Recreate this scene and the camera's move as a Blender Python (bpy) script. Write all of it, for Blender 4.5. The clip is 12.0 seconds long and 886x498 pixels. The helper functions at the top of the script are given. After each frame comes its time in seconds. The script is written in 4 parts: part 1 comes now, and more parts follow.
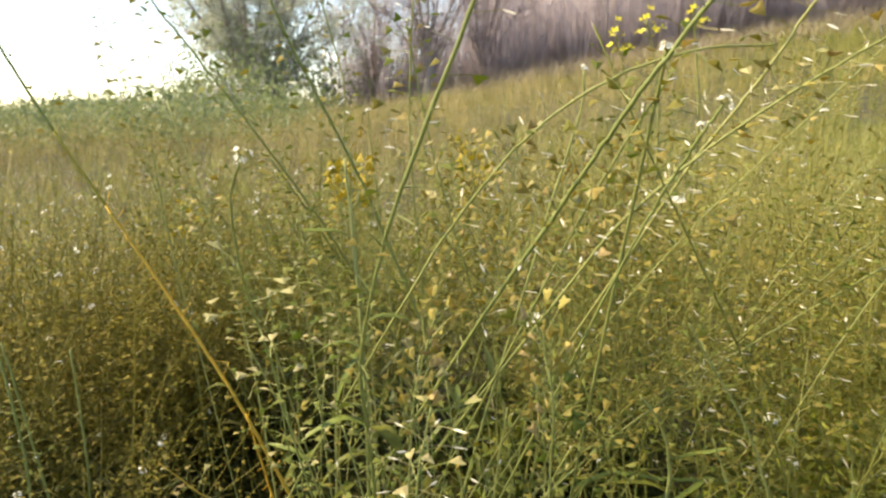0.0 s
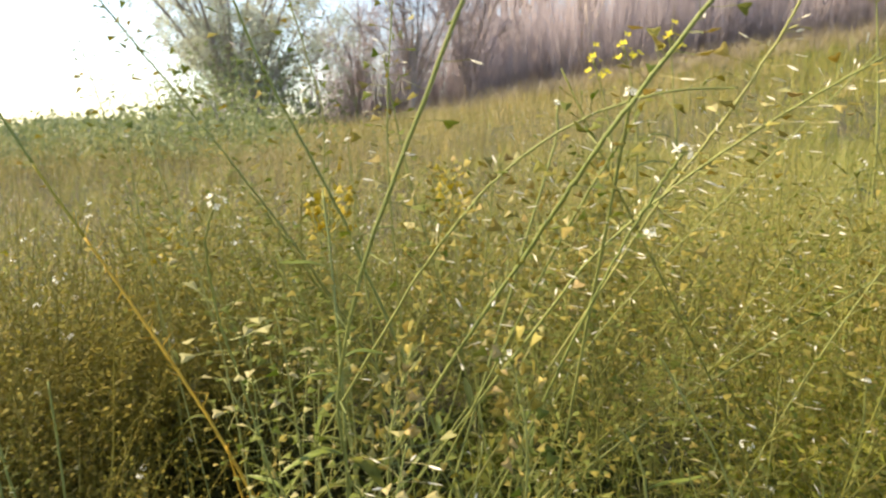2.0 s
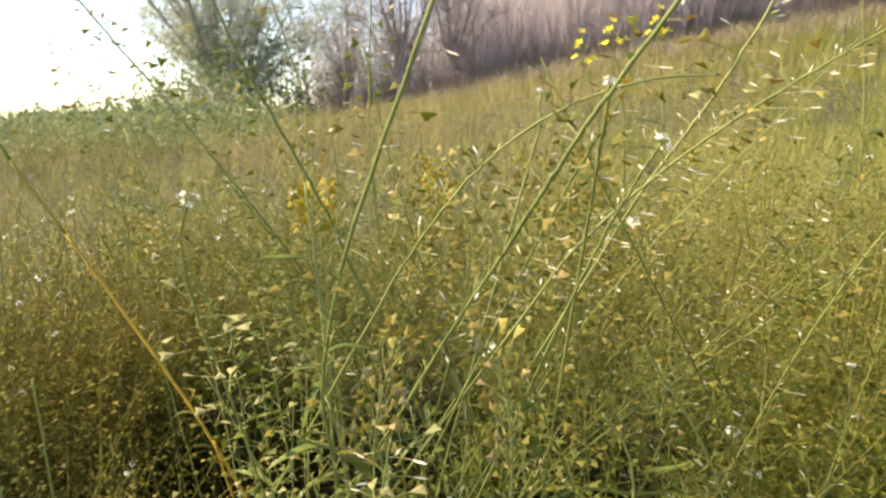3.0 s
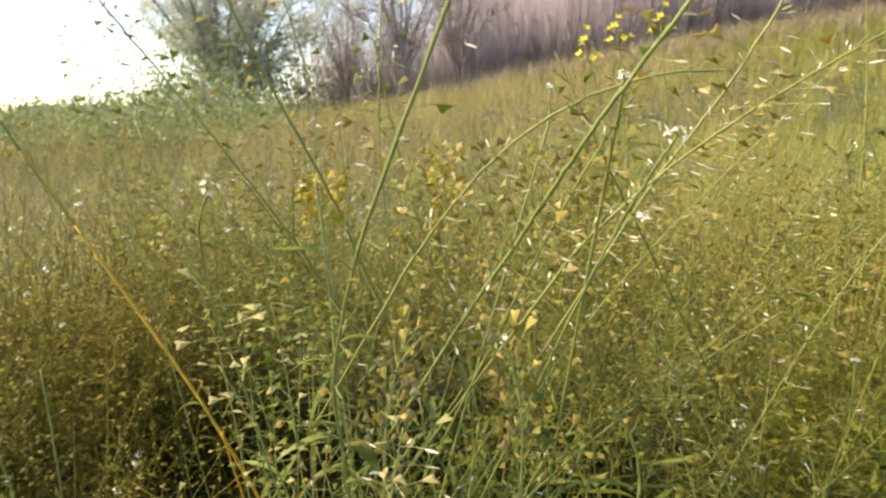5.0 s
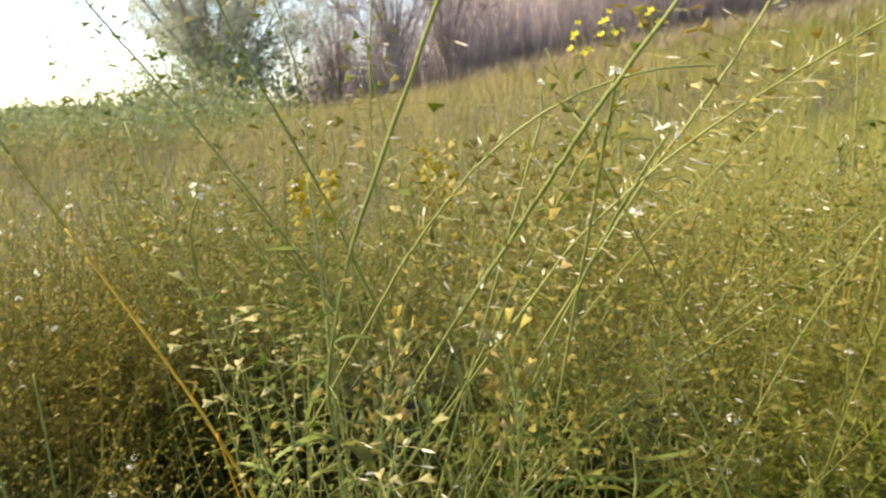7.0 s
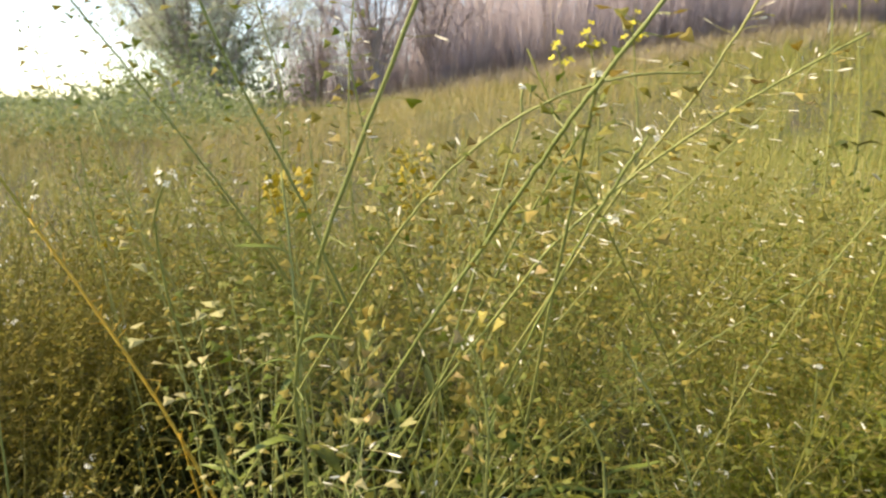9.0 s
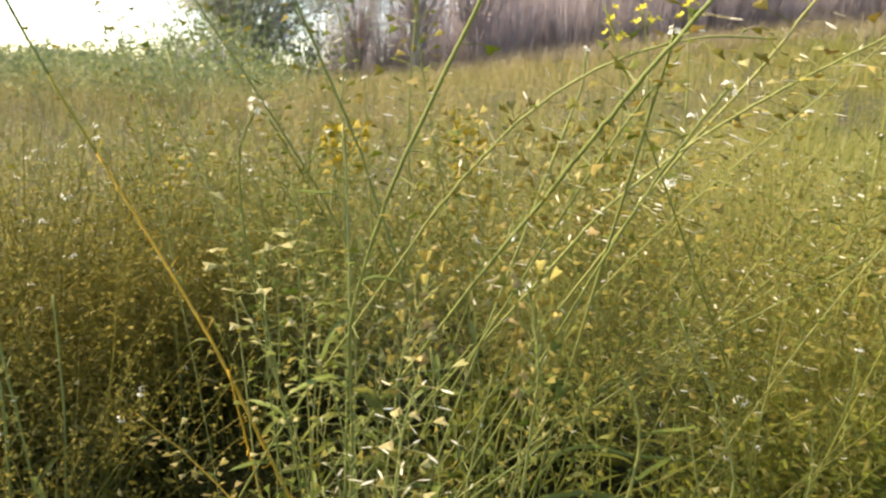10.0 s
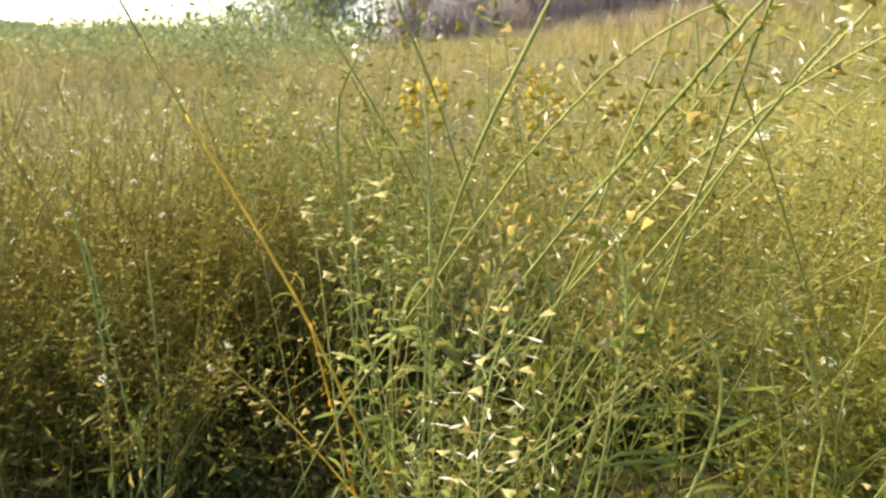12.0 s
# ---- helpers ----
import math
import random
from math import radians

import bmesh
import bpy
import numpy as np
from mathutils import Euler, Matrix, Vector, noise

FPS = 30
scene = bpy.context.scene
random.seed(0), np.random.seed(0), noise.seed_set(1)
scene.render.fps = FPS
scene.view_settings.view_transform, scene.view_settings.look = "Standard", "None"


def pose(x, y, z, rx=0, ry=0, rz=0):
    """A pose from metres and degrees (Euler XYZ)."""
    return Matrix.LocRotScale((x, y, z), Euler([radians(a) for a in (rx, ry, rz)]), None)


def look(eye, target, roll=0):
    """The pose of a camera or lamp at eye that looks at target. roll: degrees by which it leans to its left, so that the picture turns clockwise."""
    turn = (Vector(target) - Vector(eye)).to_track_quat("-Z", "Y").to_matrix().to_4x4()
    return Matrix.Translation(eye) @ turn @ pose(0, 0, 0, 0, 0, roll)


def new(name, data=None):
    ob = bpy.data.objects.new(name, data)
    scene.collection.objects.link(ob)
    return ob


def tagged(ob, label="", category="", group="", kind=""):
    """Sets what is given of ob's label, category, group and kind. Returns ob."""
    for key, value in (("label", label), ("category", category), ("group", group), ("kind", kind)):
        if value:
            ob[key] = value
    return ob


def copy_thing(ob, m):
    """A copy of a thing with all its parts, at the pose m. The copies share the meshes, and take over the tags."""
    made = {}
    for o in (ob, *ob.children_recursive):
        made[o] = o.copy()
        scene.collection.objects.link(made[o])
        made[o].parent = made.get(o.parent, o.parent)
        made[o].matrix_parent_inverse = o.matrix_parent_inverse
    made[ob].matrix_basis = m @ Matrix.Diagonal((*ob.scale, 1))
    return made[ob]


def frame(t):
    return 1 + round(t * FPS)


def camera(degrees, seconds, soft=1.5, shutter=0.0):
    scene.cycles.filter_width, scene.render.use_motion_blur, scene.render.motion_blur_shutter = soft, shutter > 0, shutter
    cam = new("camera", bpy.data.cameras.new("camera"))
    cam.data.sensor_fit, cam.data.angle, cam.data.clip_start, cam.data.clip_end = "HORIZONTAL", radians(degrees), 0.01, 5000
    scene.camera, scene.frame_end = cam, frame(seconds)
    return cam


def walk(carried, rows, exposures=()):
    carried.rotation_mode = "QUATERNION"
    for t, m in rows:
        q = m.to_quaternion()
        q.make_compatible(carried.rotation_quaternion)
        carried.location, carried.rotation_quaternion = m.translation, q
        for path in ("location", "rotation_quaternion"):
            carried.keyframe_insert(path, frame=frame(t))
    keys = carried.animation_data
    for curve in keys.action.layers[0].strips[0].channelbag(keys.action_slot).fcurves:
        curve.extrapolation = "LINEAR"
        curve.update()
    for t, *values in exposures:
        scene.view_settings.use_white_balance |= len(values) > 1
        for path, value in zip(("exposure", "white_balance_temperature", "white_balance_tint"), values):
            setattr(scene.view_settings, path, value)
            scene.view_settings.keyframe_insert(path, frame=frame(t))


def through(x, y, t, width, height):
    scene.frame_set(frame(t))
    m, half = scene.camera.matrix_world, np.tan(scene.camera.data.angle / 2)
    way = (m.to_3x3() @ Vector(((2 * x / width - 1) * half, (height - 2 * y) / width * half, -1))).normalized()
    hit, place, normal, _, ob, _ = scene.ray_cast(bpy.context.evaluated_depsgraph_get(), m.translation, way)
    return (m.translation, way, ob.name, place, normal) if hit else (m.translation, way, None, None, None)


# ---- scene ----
cam = camera(65.8, 12.0, soft=2.4)
cam.data.dof.use_dof, cam.data.dof.focus_distance, cam.data.dof.aperture_fstop = True, 0.50, 16.0
PATH = [
    (0, (0.01, 0.023, 0.458), (-0.029, 1.987, 0.082), -0.2),
    (0.5, (0.012, 0.022, 0.462), (-0.005, 1.988, 0.091), -0.5),
    (1, (0.018, 0.023, 0.47), (0.024, 1.991, 0.117), -0.5),
    (1.5, (0.023, 0.019, 0.473), (0.046, 1.993, 0.151), -0.6),
    (2, (0.017, 0.019, 0.471), (0.018, 1.991, 0.142), -0.4),
    (2.5, (0.017, 0.022, 0.473), (0.014, 1.991, 0.121), -0.8),
    (3, (0.023, 0.023, 0.473), (0.047, 1.99, 0.109), -1.2),
    (3.2, (0.023, 0.023, 0.476), (0.052, 1.991, 0.12), -1.6),
    (4.8, (0.017, 0.021, 0.471), (0.063, 1.985, 0.099), -0.7),
    (5, (0.015, 0.019, 0.471), (0.042, 1.983, 0.098), -0.8),
    (5.5, (0.021, 0.016, 0.476), (0.05, 1.98, 0.099), -1.4),
    (6, (0.016, 0.017, 0.474), (0.053, 1.981, 0.095), -1.3),
    (6.5, (0.013, 0.013, 0.474), (0.036, 1.978, 0.106), -1.2),
    (6.7, (0.014, 0.016, 0.472), (0.048, 1.978, 0.089), -1.2),
    (8.3, (0.019, 0.026, 0.476), (0.075, 1.993, 0.117), -1.9),
    (8.5, (0.02, 0.019, 0.478), (0.103, 1.986, 0.126), -1.0),
    (9, (0.017, 0.027, 0.467), (0.13, 1.99, 0.104), 0.7),
    (9.2, (0.018, 0.04, 0.459), (0.315, 1.993, 0.149), 4.5),
    (9.5, (0.015, 0.022, 0.464), (0.18, 1.99, 0.15), 4.4),
    (10, (-0.002, 0.012, 0.452), (0.032, 1.965, 0.019), 4.0),
    (10.5, (-0.003, 0.019, 0.436), (0.005, 1.946, -0.098), 3.6),
    (11, (-0.007, 0.014, 0.44), (-0.043, 1.938, -0.105), 3.3),
    (11.5, (-0.009, 0.004, 0.445), (-0.058, 1.936, -0.069), 4.5),
    (12, (-0.019, 0.003, 0.441), (-0.147, 1.928, -0.086), 3.2),
]
walk(cam, [(t, look(eye, target, roll)) for t, eye, target, roll in PATH], [(0, 1.46, 7700, 13), (9.0, 1.46, 7700, 13), (10.5, 1.53, 7700, 13), (11.5, 1.62, 7700, 13), (12, 1.80, 7700, 13)])

# ---- light ----
SUN_EL, SUN_AZ = 46.0, -84.0          # degrees; azimuth from +y towards +x
world = bpy.data.worlds.new("sky")
scene.world = world
world.use_nodes = True
sky = world.node_tree.nodes.new("ShaderNodeTexSky")
sky.sky_type, sky.sun_disc = "NISHITA", False
sky.sun_elevation, sky.sun_rotation = radians(SUN_EL), radians(SUN_AZ)
sky.dust_density, sky.air_density, sky.ozone_density = 0.4, 1.0, 1.5
bg = world.node_tree.nodes["Background"]
bg.inputs["Strength"].default_value = 0.125
world.node_tree.links.new(sky.outputs[0], bg.inputs["Color"])
sun = new("sun", bpy.data.lights.new("sun", "SUN"))
sun.data.energy, sun.data.angle, sun.data.color = 4.0, radians(6.0), (1.0, 0.89, 0.64)
sd = Vector((math.sin(radians(SUN_AZ)) * math.cos(radians(SUN_EL)), math.cos(radians(SUN_AZ)) * math.cos(radians(SUN_EL)), math.sin(radians(SUN_EL))))
sun.matrix_world = look(sd * 50, (0, 0, 0))


# ---- materials ----
def plant_mat(name, ramp, rough=0.55, through=0.35, patch=None, patch_scale=0.8, fine=900.0, spec=0.35):
    """A thin plant tissue: colour by island over a ramp, a patchy shift over the field, fine grain, and light through it."""
    m = bpy.data.materials.new(name)
    m.use_nodes = True
    nt = m.node_tree
    N, L = nt.nodes, nt.links
    bsdf, out = N["Principled BSDF"], N["Material Output"]
    geo, info, co = N.new("ShaderNodeNewGeometry"), N.new("ShaderNodeObjectInfo"), N.new("ShaderNodeTexCoord")
    add = N.new("ShaderNodeMath"); add.operation = "ADD"
    L.new(geo.outputs["Random Per Island"], add.inputs[0]); L.new(info.outputs["Random"], add.inputs[1])
    fr = N.new("ShaderNodeMath"); fr.operation = "FRACT"
    L.new(add.outputs[0], fr.inputs[0])
    cr = N.new("ShaderNodeValToRGB")
    e = cr.color_ramp.elements
    while len(e) < len(ramp):
        e.new(0.5)
    for i, (p, c) in enumerate(ramp):
        e[i].position, e[i].color = p, (*c, 1)
    L.new(fr.outputs[0], cr.inputs[0])
    colour = cr.outputs[0]
    if patch:
        nz = N.new("ShaderNodeTexNoise"); nz.inputs["Scale"].default_value = patch_scale; nz.inputs["Detail"].default_value = 3
        L.new(geo.outputs["Position"], nz.inputs["Vector"])
        mr = N.new("ShaderNodeMapRange")
        mr.inputs[1].default_value, mr.inputs[2].default_value, mr.inputs[4].default_value = 0.42, 0.62, 0.75
        L.new(nz.outputs[0], mr.inputs[0])
        mx = N.new("ShaderNodeMix"); mx.data_type = "RGBA"
        L.new(mr.outputs[0], mx.inputs[0]); L.new(colour, mx.inputs[6]); mx.inputs[7].default_value = (*patch, 1)
        colour = mx.outputs[2]
    gz = N.new("ShaderNodeTexNoise"); gz.inputs["Scale"].default_value = fine; gz.inputs["Detail"].default_value = 2
    L.new(geo.outputs["Position"], gz.inputs["Vector"])
    mg = N.new("ShaderNodeMapRange"); mg.inputs[3].default_value, mg.inputs[4].default_value = 0.72, 1.28
    L.new(gz.outputs[0], mg.inputs[0])
    ml = N.new("ShaderNodeMix"); ml.data_type = "RGBA"; ml.blend_type = "MULTIPLY"; ml.inputs[0].default_value = 1
    L.new(colour, ml.inputs[6]); L.new(mg.outputs[0], ml.inputs[7])
    colour = ml.outputs[2]
    L.new(colour, bsdf.inputs["Base Color"])
    bsdf.inputs["Roughness"].default_value = rough
    bsdf.inputs["Specular IOR Level"].default_value = spec
    bump = N.new("ShaderNodeBump"); bump.inputs["Strength"].default_value = 0.25; bump.inputs["Distance"].default_value = 0.0006
    L.new(gz.outputs[0], bump.inputs["Height"]); L.new(bump.outputs[0], bsdf.inputs["Normal"])
    if through:
        tr = N.new("ShaderNodeBsdfTranslucent"); ms = N.new("ShaderNodeMixShader"); ms.inputs[0].default_value = through
        L.new(colour, tr.inputs[0]); L.new(bsdf.outputs[0], ms.inputs[1]); L.new(tr.outputs[0], ms.inputs[2])
        L.new(ms.outputs[0], out.inputs["Surface"])
    return m


STEM = plant_mat("stem_green", [(0, (0.20, 0.255, 0.075)), (0.5, (0.26, 0.30, 0.095)), (1, (0.32, 0.33, 0.115))], through=0.12, patch=(0.24, 0.235, 0.072))
# Darker than STEM, in place of the shade low in the stand.
STEM_FIELD_SHADE = plant_mat("stem_field_shade", [(0, (0.13, 0.17, 0.029)), (0.5, (0.18, 0.21, 0.040)), (1, (0.24, 0.23, 0.058))], through=0.1, patch=(0.21, 0.18, 0.043))
STEM_RIPE = plant_mat("stem_ripe", [(0, (0.52, 0.31, 0.03)), (1, (0.58, 0.38, 0.05))], through=0.15)
POD = plant_mat("pod_skin", [(0, (0.25, 0.27, 0.059)), (0.45, (0.35, 0.33, 0.092)), (0.8, (0.44, 0.35, 0.118)), (1, (0.52, 0.43, 0.210))], patch=(0.39, 0.33, 0.084), patch_scale=2.2, rough=0.62, through=0.62, spec=0.2)
POD_GOLD = plant_mat("pod_golden", [(0, (0.48, 0.40, 0.048)), (0.6, (0.55, 0.43, 0.060)), (1, (0.56, 0.46, 0.108))], rough=0.55, through=0.45, spec=0.2)
# Rust, olive and withered colours are darkened to carry the stand's shade.
POD_RUST_SHADE = plant_mat("pod_rusty_shade", [(0, (0.17, 0.14, 0.021)), (0.6, (0.26, 0.20, 0.030)), (1, (0.38, 0.31, 0.072))], rough=0.6, through=0.35, spec=0.15)
STEM_TURNING = plant_mat("stem_turning", [(0, (0.33, 0.29, 0.036)), (1, (0.38, 0.32, 0.054))], through=0.15)
POD_OLIVE_SHADE = plant_mat("pod_olive_shade", [(0, (0.13, 0.13, 0.015)), (0.7, (0.21, 0.19, 0.027)), (1, (0.34, 0.29, 0.072))], rough=0.6, through=0.4, spec=0.15)
STEM_RUST_SHADE = plant_mat("stem_rusty_shade", [(0, (0.14, 0.13, 0.018)), (1, (0.21, 0.18, 0.030))], through=0.1)
LEAF_RUST_SHADE = plant_mat("leaf_withered_shade", [(0, (0.055, 0.055, 0.009)), (1, (0.12, 0.11, 0.018))], rough=0.55, fine=400)
POD_GREEN = plant_mat("pod_green", [(0, (0.18, 0.24, 0.050)), (1, (0.32, 0.34, 0.101))], rough=0.6, through=0.62, spec=0.2)
POD_PALE = plant_mat("pod_pale", [(0, (0.36, 0.35, 0.150)), (1, (0.48, 0.42, 0.210))], rough=0.55, spec=0.2)
POD_RIPE = plant_mat("pod_ripe", [(0, (0.38, 0.34, 0.092)), (0.6, (0.44, 0.36, 0.118)), (1, (0.45, 0.34, 0.160))], rough=0.55, spec=0.2)
POD_DRY = plant_mat("pod_dry", [(0, (0.37, 0.30, 0.137)), (0.6, (0.46, 0.36, 0.189)), (1, (0.52, 0.43, 0.273))], patch=(0.37, 0.33, 0.126), patch_scale=.5, rough=0.6, through=0.3)
STEM_DRY = plant_mat("stem_dry", [(0, (0.31, 0.23, 0.082)), (1, (0.42, 0.32, 0.134))], through=0.15, patch=(0.30, 0.26, 0.082), patch_scale=.5)
LEAF_BLUE = plant_mat("leaf_shrub", [(0, (0.15, 0.19, 0.08)), (1, (0.23, 0.27, 0.12))], rough=0.55, fine=60)
SEPTUM = plant_mat("septum_papery", [(0, (0.68, 0.65, 0.53)), (1, (0.80, 0.77, 0.66))], rough=0.35, through=0.3)
LEAF = plant_mat("leaf_green", [(0, (0.05, 0.07, 0.009)), (0.6, (0.09, 0.11, 0.015)), (1, (0.17, 0.18, 0.027))], rough=0.5, fine=400)
LEAF_FRESH = plant_mat("leaf_fresh", [(0, (0.24, 0.28, 0.036)), (0.6, (0.32, 0.34, 0.054)), (1, (0.42, 0.40, 0.090))], rough=0.55, fine=400, through=0.45, spec=0.2)
GRASS_DRY = plant_mat("grass_dry", [(0, (0.32, 0.27, 0.18)), (1, (0.42, 0.36, 0.25))], rough=0.6, patch=(0.36, 0.30, 0.22), patch_scale=.3)
LEAF_PALE = plant_mat("leaf_bluegreen", [(0, (0.12, 0.165, 0.033)), (1, (0.19, 0.24, 0.051))], rough=0.45, fine=400)
LEAF_DRY = plant_mat("leaf_dry", [(0, (0.40, 0.27, 0.066)), (1, (0.52, 0.38, 0.120))], rough=0.6, fine=400)
PETAL = plant_mat("petal_white", [(0, (0.78, 0.77, 0.66)), (1, (0.86, 0.85, 0.77))], rough=0.5, through=0.3)
PETAL_Y = plant_mat("petal_yellow", [(0, (0.78, 0.66, 0.03)), (1, (0.82, 0.74, 0.07))], rough=0.5, through=0.35)
GRASS = plant_mat("grass_blade", [(0, (0.20, 0.25, 0.050)), (0.5, (0.30, 0.32, 0.085)), (0.8, (0.41, 0.38, 0.13)), (1, (0.52, 0.45, 0.20))], rough=0.45, patch=(0.40, 0.36, 0.12))
# Willow leaves, grey bark and twigs are paled to imitate haze before the trees.
FOLIAGE_HAZED = plant_mat("foliage_willow_hazed", [(0, (0.42, 0.46, 0.35)), (1, (0.55, 0.57, 0.46))], rough=0.6, fine=60, through=0.5)
FOLIAGE_FAR = plant_mat("foliage_far", [(0, (0.16, 0.22, 0.14)), (1, (0.24, 0.29, 0.20))], rough=0.7, fine=30)
BARK = plant_mat("bark_grey", [(0, (0.24, 0.20, 0.19)), (1, (0.34, 0.29, 0.27))], rough=0.85, through=0, fine=40)
BARK_PALE = plant_mat("bark_pale", [(0, (0.40, 0.34, 0.29)), (1, (0.50, 0.43, 0.37))], rough=0.85, through=0, fine=40)
TWIG_HAZED = plant_mat("twig_hazed", [(0, (0.30, 0.26, 0.29)), (1, (0.43, 0.37, 0.40))], rough=0.85, through=0, fine=80)


def soil_mat():
    m = bpy.data.materials.new("soil_and_litter")
    m.use_nodes = True
    N, L = m.node_tree.nodes, m.node_tree.links
    b, geo = N["Principled BSDF"], N.new("ShaderNodeNewGeometry")
    n1, n2 = N.new("ShaderNodeTexNoise"), N.new("ShaderNodeTexNoise")
    n1.inputs["Scale"].default_value, n2.inputs["Scale"].default_value = 1.3, 90
    n2.inputs["Detail"].default_value = 6
    for n in (n1, n2):
        L.new(geo.outputs["Position"], n.inputs["Vector"])
    c1, c2 = N.new("ShaderNodeValToRGB"), N.new("ShaderNodeValToRGB")
    c1.color_ramp.elements[0].color, c1.color_ramp.elements[1].color = (0.035, 0.045, 0.015, 1), (0.05, 0.045, 0.02, 1)
    c1.color_ramp.elements[0].position, c1.color_ramp.elements[1].position = 0.4, 0.6
    c2.color_ramp.elements[0].color, c2.color_ramp.elements[1].color = (0.45, 0.42, 0.35, 1), (1.3, 1.25, 1.1, 1)
    mx = N.new("ShaderNodeMix"); mx.data_type = "RGBA"; mx.blend_type = "MULTIPLY"; mx.inputs[0].default_value = 1
    L.new(n1.outputs[0], c1.inputs[0]); L.new(n2.outputs[0], c2.inputs[0])
    L.new(c1.outputs[0], mx.inputs[6]); L.new(c2.outputs[0], mx.inputs[7]); L.new(mx.outputs[2], b.inputs["Base Color"])
    b.inputs["Roughness"].default_value = 0.95
    bp = N.new("ShaderNodeBump"); bp.inputs["Distance"].default_value = 0.01
    L.new(n2.outputs[0], bp.inputs["Height"]); L.new(bp.outputs[0], b.inputs["Normal"])
    return m


SOIL = soil_mat()


# ---- mesh helpers ----
rng = np.random.default_rng(7)


def mesh_of(name, pieces, mats, smooth=True):
    """One mesh from pieces (verts, triangles, material index)."""
    off, V, F, M = 0, [], [], []
    for v, f, k in pieces:
        V.append(v); F.append(f + off); M.append(np.full(len(f), k, np.int32)); off += len(v)
    V, F, M = np.concatenate(V), np.concatenate(F), np.concatenate(M)
    me = bpy.data.meshes.new(name)
    me.vertices.add(len(V)); me.vertices.foreach_set("co", V.astype(np.float32).ravel())
    me.loops.add(3 * len(F)); me.loops.foreach_set("vertex_index", F.astype(np.int32).ravel())
    me.polygons.add(len(F))
    me.polygons.foreach_set("loop_start", np.arange(0, 3 * len(F), 3, dtype=np.int32))
    me.polygons.foreach_set("material_index", M)
    me.polygons.foreach_set("use_smooth", np.full(len(F), smooth))
    for m in mats:
        me.materials.append(m)
    me.update(calc_edges=True)
    return me


def part(name, pieces, mats, parent, label="", smooth=True):
    ob = new(name, mesh_of(name, pieces, mats, smooth))
    ob.parent = parent
    return tagged(ob, label)


def empty(name, at, label, category, group=""):
    ob = new(name)
    ob.location, ob.empty_display_size = at, 0.05
    return tagged(ob, label, category, group)


def unit(v):
    return v / (np.linalg.norm(v, axis=-1, keepdims=True) + 1e-12)


def curve(pts, n):
    """A smooth curve through control points."""
    P = np.array(pts, float)
    P = np.vstack([2 * P[0] - P[1], P, 2 * P[-1] - P[-2]])
    t = np.linspace(0, len(P) - 3 - 1e-6, n)
    i = t.astype(int); u = (t - i)[:, None]
    a, b, c, d = P[i], P[i + 1], P[i + 2], P[i + 3]
    return 0.5 * (2 * b + (c - a) * u + (2 * a - 5 * b + 4 * c - d) * u ** 2 + (3 * b - a - 3 * c + d) * u ** 3)


def tube(P, r, sides=6):
    """A tapered tube along points P with radii r, closed at its ends."""
    P = np.asarray(P, float); n = len(P)
    r = np.broadcast_to(np.asarray(r, float), (n,))
    T = unit(np.gradient(P, axis=0))
    ref = np.array([0.31, 0.87, 0.12]) if abs(T[:, 2]).mean() > 0.6 else np.array([0.02, 0.05, 1.0])
    A = unit(np.cross(T, ref)); B = np.cross(T, A)
    ang = np.arange(sides) * 2 * np.pi / sides
    ring = P[:, None] + r[:, None, None] * (np.cos(ang)[None, :, None] * A[:, None] + np.sin(ang)[None, :, None] * B[:, None])
    V = np.vstack([ring.reshape(-1, 3), P[:1], P[-1:]])
    F = []
    for i in range(n - 1):
        for j in range(sides):
            a, b = i * sides + j, i * sides + (j + 1) % sides
            F += [(a, b, a + sides), (b, b + sides, a + sides)]
    for j in range(sides):
        F += [(n * sides, (j + 1) % sides, j), (n * sides + 1, (n - 1) * sides + j, (n - 1) * sides + (j + 1) % sides)]
    return V, np.array(F)


def heart_pod(fat=0.07, notch=0.13, wide=0.48, bend=0.0):
    """A flat heart-shaped pod with its tip at the origin, growing along +z to length 1, faces to +-y."""
    half = [(0.0, 0.0), (0.19 * wide / 0.46, 0.30), (0.36 * wide / 0.46, 0.62), (wide, 0.90), (wide * 0.80, 0.99), (0.2, 0.95)]
    out = half + [(0, 1 - notch)] + [(-x, z) for x, z in half[:0:-1]]
    n = len(out)
    V = [(x, 0.0, z) for x, z in out]
    for s in (1, -1):
        V += [(0, s * fat * 0.6, 0.35), (0, s * fat, 0.68), (wide * 0.5, s * fat * 0.55, 0.80), (-wide * 0.5, s * fat * 0.55, 0.80)]
    V = np.array(V, float)
    F = []
    for s, o in ((1, n), (-1, n + 4)):
        lo, hi, ri, le = o, o + 1, o + 2, o + 3
        tri = [(0, 1, lo), (1, 2, lo), (2, hi, lo), (2, ri, hi), (2, 3, ri), (3, 4, ri), (4, 5, ri), (5, 6, ri), (6, hi, ri),
               (6, le, hi), (6, 7, le), (7, 8, le), (8, 9, le), (9, 10, le), (10, hi, le), (10, lo, hi), (10, 11, lo), (11, 0, lo)]
        F += tri if s > 0 else [(a, c, b) for a, b, c in tri]
    V[:, 1] += bend * (V[:, 2] ** 2) * 0.3
    return V, np.array(F)


